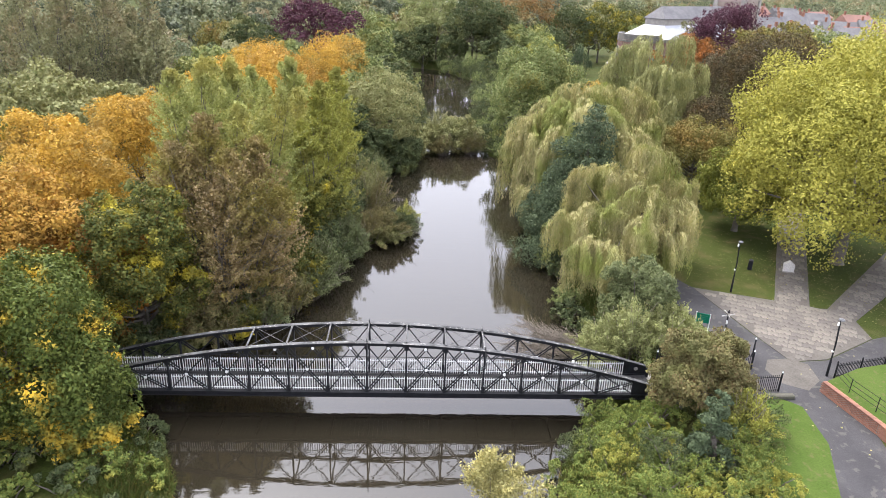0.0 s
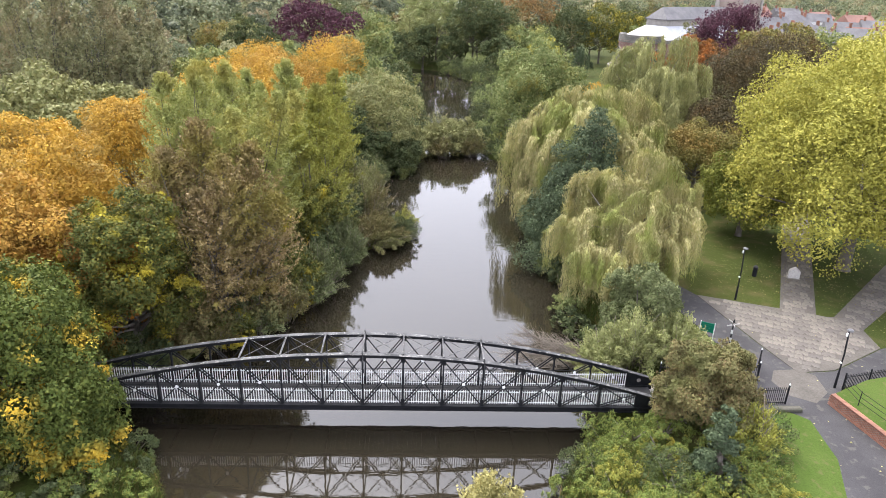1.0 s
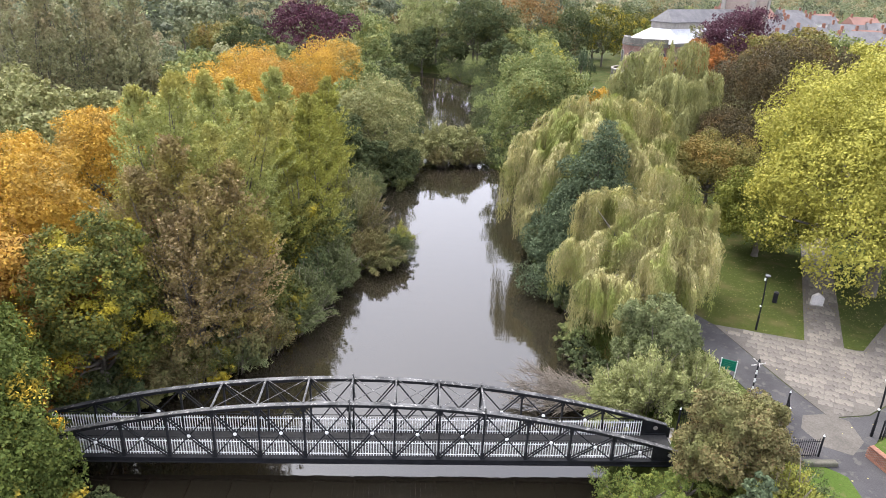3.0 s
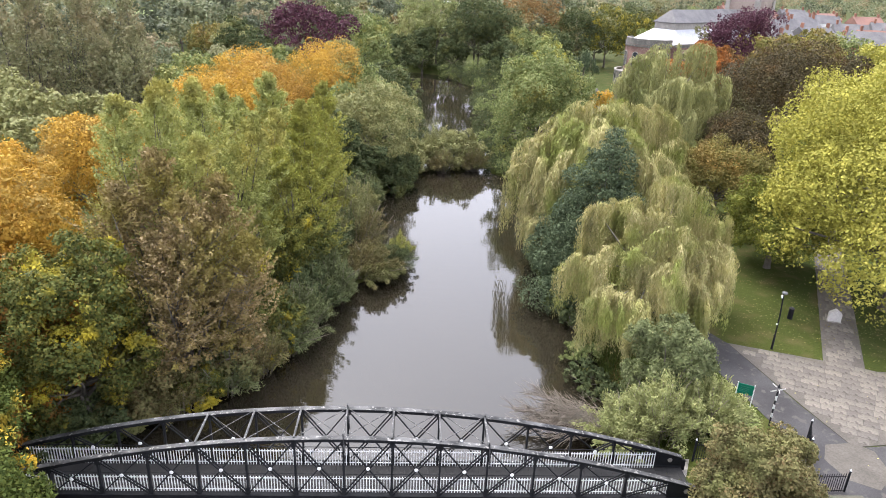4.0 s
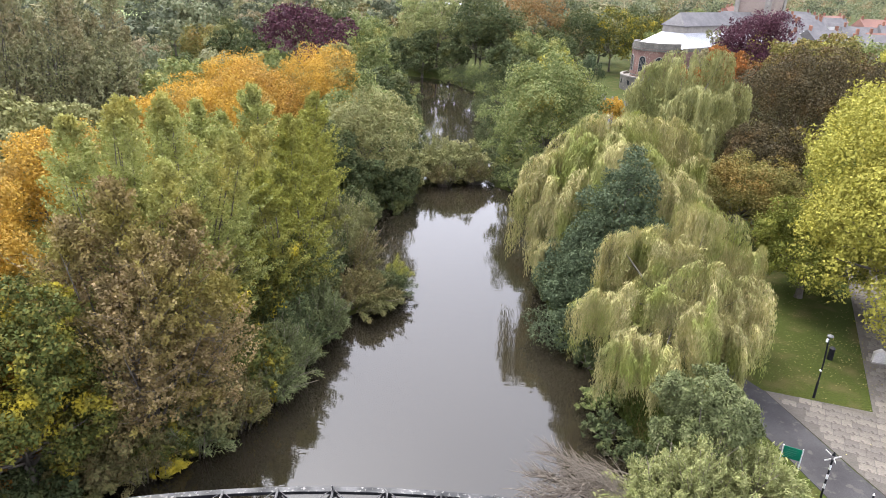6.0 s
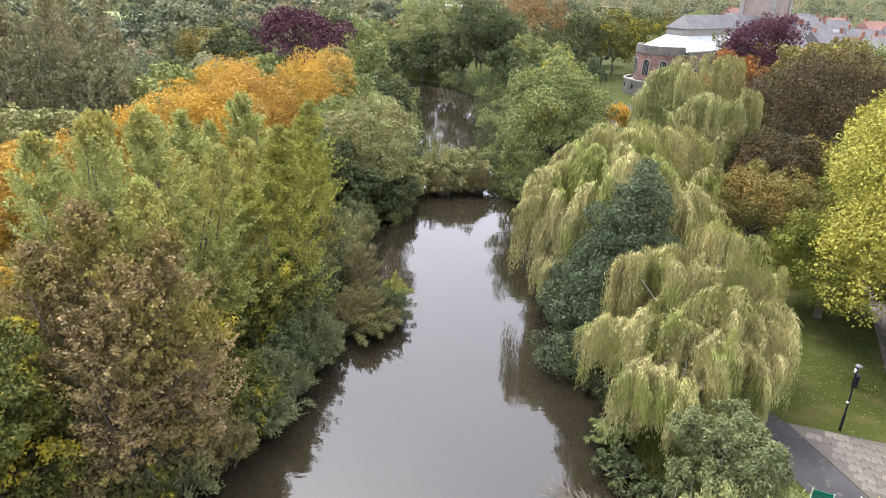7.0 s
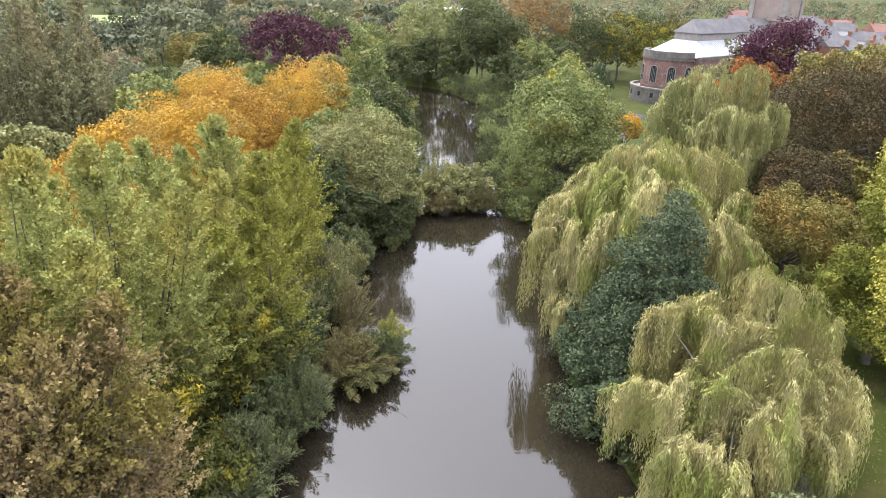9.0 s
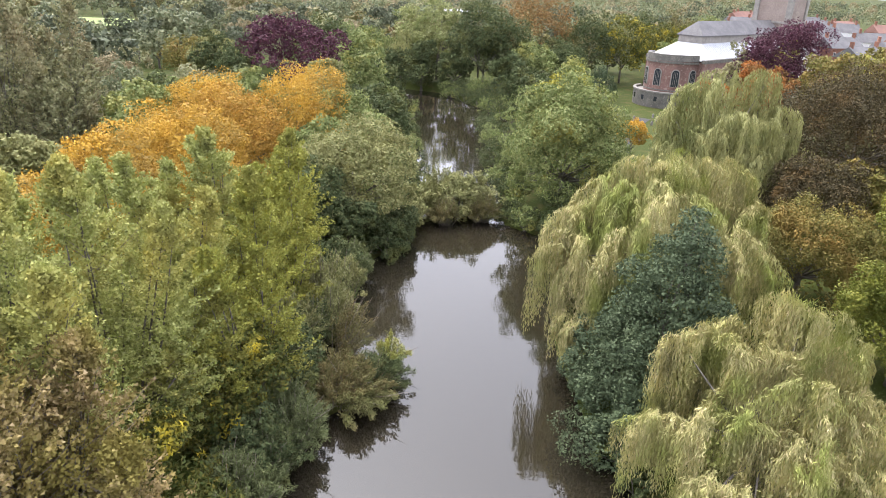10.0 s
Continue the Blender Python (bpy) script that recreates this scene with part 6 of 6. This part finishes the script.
def build_church():
    ch = thing("church", (0, 0, 0), "red sandstone church with rounded apse and white roof", "church")
    ch.matrix_basis = CH
    bm = bmesh.new()
    half_drum(bm, 7.2, 0, 12.2, 0.8)
    part("apse_wall", bm, SANDSTONE, ch, "rounded red sandstone wall")
    for z, r, h in ((11.6, 7.5, 0.5), (12.2, 7.35, 1.7), (4.4, 7.35, 0.3)):
        bm = bmesh.new()
        half_drum(bm, r, z, z + h, 0.9)
        part("cornice", bm, PARAPET, ch, "weathered stone band")
    bm = bmesh.new()
    half_drum(bm, 9.8, 0, 4.0, 0.6)
    part("terrace_wall", bm, PARAPET, ch, "low rounded stone wall")
    bm = bmesh.new()
    half_drum(bm, 10.0, 4.0, 4.35, 0.8)
    part("terrace_coping", bm, STONE, ch)
    bm = bmesh.new()
    half_drum(bm, 9.3, 3.6, 3.75, 2.2)
    part("terrace_floor", bm, STONE, ch)
    for k in range(5):
        a0 = radians(104 + 38 * k)
        m = Matrix.Rotation(a0 + math.pi / 2, 4, "Z") @ Matrix.Translation((0, -7.2, 5.6))
        window(ch, m, 1.8, 4.3)
    for k in range(8):
        a0 = radians(95 + 24 * k)
        bm = bmesh.new()
        box(bm, (0, -9.75, 2.4), (0.8, 0.3, 1.2))
        bmesh.ops.transform(bm, matrix=Matrix.Rotation(a0 + math.pi / 2, 4, "Z"), verts=bm.verts)
        part("opening", bm, GLASS, ch, "dark square opening")
    # nave body
    for y in (-8.6, 8.6):
        bm = bmesh.new()
        box(bm, (25.75, y, 6.0), (51.5, 0.8, 12.0))
        part("nave_wall", bm, SANDSTONE, ch)
        bm = bmesh.new()
        box(bm, (25.75, y * 1.01, 12.3), (51.9, 1.0, 0.9))
        part("parapet", bm, PARAPET, ch, "weathered stone parapet")
        for k in range(6):
            m = (Matrix.Rotation(0 if y < 0 else math.pi, 4, "Z")) @ Matrix.Translation(((3.5 + 6.4 * k) * (1 if y < 0 else -1), -9.0, 3.4))
            window(ch, m, 1.8, 4.4)
    bm = bmesh.new()
    box(bm, (0.3, 0, 6.0), (0.8, 16.2, 12.0))
    part("end_wall", bm, SANDSTONE, ch)
    bm = bmesh.new()
    box(bm, (51.2, 0, 7.2), (0.8, 16.2, 14.4))
    part("end_wall", bm, SANDSTONE, ch)
    for s in (-1, 1):
        for name, xa, y0, z0, xb, y1, z1, mat in (("roof_slope", 0, 8.2, 12.6, 6, 3.6, 16.4, LEAD), ("slate_roof", 5.6, 4.0, 18.4, 8.4, 0.0, 22.0, SLATE)):
            bm = bmesh.new()
            v = [bm.verts.new((x, s * y, z)) for x, y, z in ((xa, y0, z0), (51.5, y0, z0), (51.5, y1, z1), (xb, y1, z1))]
            f = bm.faces.new(v)
            g = bmesh.ops.extrude_face_region(bm, geom=[f])
            bmesh.ops.translate(bm, verts=[w for w in g["geom"] if isinstance(w, bmesh.types.BMVert)], vec=(0, 0, -0.2))
            bmesh.ops.recalc_face_normals(bm, faces=bm.faces)
            part(name, bm, mat, ch, "white standing-seam sheet" if mat is LEAD else "grey slate slope")
        for k in range(6, 48):
            bm = bmesh.new()
            bar(bm, (0.5 + k, s * 8.1, 12.74), (0.5 + k, s * 3.7, 16.4), 0.07, 0.06)
            part("roof_seam", bm, LEAD, ch)
    for pts, mat in ((((0, 8.2, 12.6), (0, -8.2, 12.6), (6, -3.6, 16.4), (6, 3.6, 16.4)), LEAD), (((5.6, 4.0, 18.4), (5.6, -4.0, 18.4), (8.4, 0, 22.0)), SLATE)):
        bm = bmesh.new()
        f = bm.faces.new([bm.verts.new(v) for v in pts])
        g = bmesh.ops.extrude_face_region(bm, geom=[f])
        bmesh.ops.translate(bm, verts=[w for w in g["geom"] if isinstance(w, bmesh.types.BMVert)], vec=(0, 0, -0.2))
        bmesh.ops.recalc_face_normals(bm, faces=bm.faces)
        part("hip_end", bm, mat, ch, "sloping hipped roof end")
    bm = bmesh.new()
    seg, r = 20, 6.6
    top = bm.verts.new((0.4, 0, 13.6))
    ring = [bm.verts.new((r * math.cos(math.pi / 2 + math.pi * i / seg), r * math.sin(math.pi / 2 + math.pi * i / seg), 12.6)) for i in range(seg + 1)]
    for i in range(seg):
        bm.faces.new((top, ring[i], ring[i + 1]))
    bmesh.ops.recalc_face_normals(bm, faces=bm.faces)
    part("apse_roof", bm, LEAD, ch, "pale sheet half-cone roof")
    bm = bmesh.new()
    box(bm, (28.75, 0, 17.3), (45.5, 7.2, 2.2))
    part("clerestory_wall", bm, STONE, ch, "low pale wall under the slates")
    # west tower
    bm = bmesh.new()
    box(bm, (56.5, 0, 15), (11, 11, 30))
    tw = part("tower", bm, TOWER_STONE, ch, "tall square sandstone tower")
    for sx in (-1, 1):
        for sy in (-1, 1):
            bm = bmesh.new()
            box(bm, (56.5 + sx * 5.2, sy * 5.2, 15), (1.5, 1.5, 30))
            part("buttress", bm, STONE, tw)
    for z in (14.6, 21.5):
        bm = bmesh.new()
        box(bm, (56.5, 0, z), (11.7, 11.7, 0.6))
        part("string_course", bm, STONE, tw)
    for ang in (0, 90, 180, 270):
        m = Matrix.Translation((56.5, 0, 0)) @ Matrix.Rotation(radians(ang), 4, "Z") @ Matrix.Translation((0, -5.5, 15.8))
        bm = bmesh.new()
        arched(bm, 2.4, 4.8, 0.36)
        bmesh.ops.transform(bm, matrix=m, verts=bm.verts)
        part("belfry_opening", bm, GLASS, tw, "dark belfry opening")


build_church()
rngc = random.Random(8)
for i in range(34):
    x, y = rngc.uniform(32, 52), rngc.uniform(138, 170)
    if math.hypot(x - 60.5, y - 183) < 13:
        continue
    bm = bmesh.new()
    w, h = rngc.uniform(0.6, 0.9), rngc.uniform(0.7, 1.3)
    arched(bm, w, h, 0.14)
    bmesh.ops.bevel(bm, geom=list(bm.edges), offset=0.015, segments=1, affect="EDGES")
    ob = tagged(part("gravestone", bm, STONE), "grey weathered upright gravestone on the churchyard grass", "gravestone", "gravestones")
    ob.matrix_basis = pose(x, y, ground_at(x, y) - 0.05, rngc.uniform(-4, 4), rngc.uniform(-4, 4), 40 + rngc.uniform(-6, 6))
bm = bmesh.new()
slab(bm, [(33.5, 132), (36.5, 132), (42, 150), (50, 163), (48, 165), (39.5, 152)], 1.7, 2.04)
tagged(part("pavement_churchyard", bm, TARMAC), "narrow grey churchyard path", "path", kind="structure")


# ---- town roofs ----
def town_house(x, y, w, d, h, roof, wall_mat, roof_mat, turn, label, chimneys=1):
    t = thing("town_building", (x, y, 2.0), label, "building", "town buildings")
    t.rotation_euler.z = radians(turn)
    bm = bmesh.new()
    box(bm, (0, 0, h / 2), (w, d, h))
    wl_ = part("wall", bm, wall_mat, t)
    bm = bmesh.new()
    pr = [(-d / 2 - 0.4, h), (d / 2 + 0.4, h), (0, h + roof)]
    f = [bm.verts.new((-w / 2 - 0.3, a0, b0)) for a0, b0 in pr]
    g = [bm.verts.new((w / 2 + 0.3, a0, b0)) for a0, b0 in pr]
    bm.faces.new(f)
    bm.faces.new(g[::-1])
    for i in range(3):
        bm.faces.new((f[i], f[(i + 1) % 3], g[(i + 1) % 3], g[i]))
    bmesh.ops.recalc_face_normals(bm, faces=bm.faces)
    rf = part("roof", bm, roof_mat, t)
    for k in range(chimneys):
        bm = bmesh.new()
        box(bm, (-w / 2 + 1.2 + k * (w - 2.4) / max(1, chimneys - 1), 0, h + roof + 0.4), (0.8, 1.1, 2.2), bevel=0.05)
        part("chimney", bm, BRICK, rf)
    n = max(2, int(w / 3))
    for fl in range(max(1, int(h / 3))):
        for i in range(n):
            bm = bmesh.new()
            box(bm, (-w / 2 + (i + 0.5) * w / n, -d / 2, 1.7 + 3 * fl), (1.1, 0.12, 1.5))
            win = part("window", bm, WHITE, t, "white window frame")
            bm = bmesh.new()
            box(bm, (-w / 2 + (i + 0.5) * w / n, -d / 2 - 0.03, 1.7 + 3 * fl), (0.9, 0.12, 1.3))
            part("pane", bm, GLASS, win)


rngt = random.Random(12)
for i in range(54):
    x, y = 118 + (i % 7) * 19 + rngt.uniform(-4, 4), 236 + (i // 7) * 42 + rngt.uniform(-8, 8)
    if x < 0.45 * (y - 26):
        continue
    mats = [(BRICK, SLATE), (BRICK, TILE), (RENDERED, SLATE), (BRICK, TILE)][rngt.randrange(4)]
    town_house(x, y, rngt.uniform(13, 18), rngt.uniform(8, 11), rngt.uniform(6, 8.5), rngt.uniform(3, 4.2), mats[0], mats[1], rngt.uniform(-20, 35), "town building with " + ("brick" if mats[0] is BRICK else "pale") + " walls and pitched " + ("tile" if mats[1] is TILE else "slate") + " roof", 2)
town_house(112, 276, 26, 14, 9, 1.2, RENDERED, LEAD, 10, "large white rendered town building with flat-pitched roof", 0)
town_house(4, 392, 22, 14, 7, 1.2, BRICK, SLATE, 2, "red and white block beyond the trees", 0)
town_house(32, 396, 30, 14, 9, 0.8, RENDERED, LEAD, 2, "tall white block beyond the trees", 0)


# ---- distant woods: a few kinds, repeated ----
protos = []
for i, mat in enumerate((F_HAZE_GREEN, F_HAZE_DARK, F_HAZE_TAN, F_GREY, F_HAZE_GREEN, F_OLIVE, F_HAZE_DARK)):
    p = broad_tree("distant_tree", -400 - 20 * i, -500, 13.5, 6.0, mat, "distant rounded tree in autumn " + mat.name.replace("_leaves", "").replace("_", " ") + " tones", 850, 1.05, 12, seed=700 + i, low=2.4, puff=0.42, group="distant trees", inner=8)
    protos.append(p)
rngd = random.Random(31)
placed = []
for i in range(30000):
    y = rngd.uniform(150, 480) if i < 9000 else rngd.uniform(470, 1500)
    x = rngd.uniform(-0.72 * y - 40, 0.78 * y + 30)
    if -60 < x < 45 and y < 228:
        continue
    if 20 < x < 100 and y < 232 or x > 112 and 225 < y < 400 or x > 150 and y < 500 or x > 60 and 180 < y < 290 or -12 < x < 52 and 370 < y < 402:
        continue
    if 225 < y < 330 and -0.47 < (x - 2) / (y - 27) < -0.36:
        continue
    if inside([(-190, 300), (-95, 270), (-95, 390), (-215, 390)], x, y):
        continue
    gap = 8.0 if y < 470 else 8 + (y - 470) * 0.02
    if any(abs(x - a0) < gap and abs(y - b0) < gap + y * 0.025 for a0, b0 in placed):
        continue
    placed.append((x, y))
    if len(placed) > 1100:
        break
placed.sort(key=lambda p: p[1])
NEAREST = 285
for x, y in placed[:NEAREST]:
    s = rngd.uniform(0.75, 1.2)
    copy_thing(rngd.choice(protos), Matrix.Translation((x, y, 1.9)) @ Matrix.Rotation(rngd.uniform(0, 6.28), 4, "Z") @ Matrix.Diagonal((s * rngd.uniform(0.9, 1.25), s * rngd.uniform(0.9, 1.25), s, 1)))
for k, p in enumerate(protos):
    p.matrix_basis = Matrix.Translation((-180 + 55 * k, 486, 1.9))
rngn = np.random.default_rng(77)
# the furthest canopy wears the leaf colours with haze mixed in
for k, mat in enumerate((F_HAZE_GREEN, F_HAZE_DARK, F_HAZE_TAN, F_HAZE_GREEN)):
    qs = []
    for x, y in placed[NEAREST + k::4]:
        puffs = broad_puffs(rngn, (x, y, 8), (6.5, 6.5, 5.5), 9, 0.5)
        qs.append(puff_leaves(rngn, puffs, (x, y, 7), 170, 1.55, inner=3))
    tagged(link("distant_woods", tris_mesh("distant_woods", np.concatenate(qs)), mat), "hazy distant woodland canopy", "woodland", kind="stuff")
flagstones()
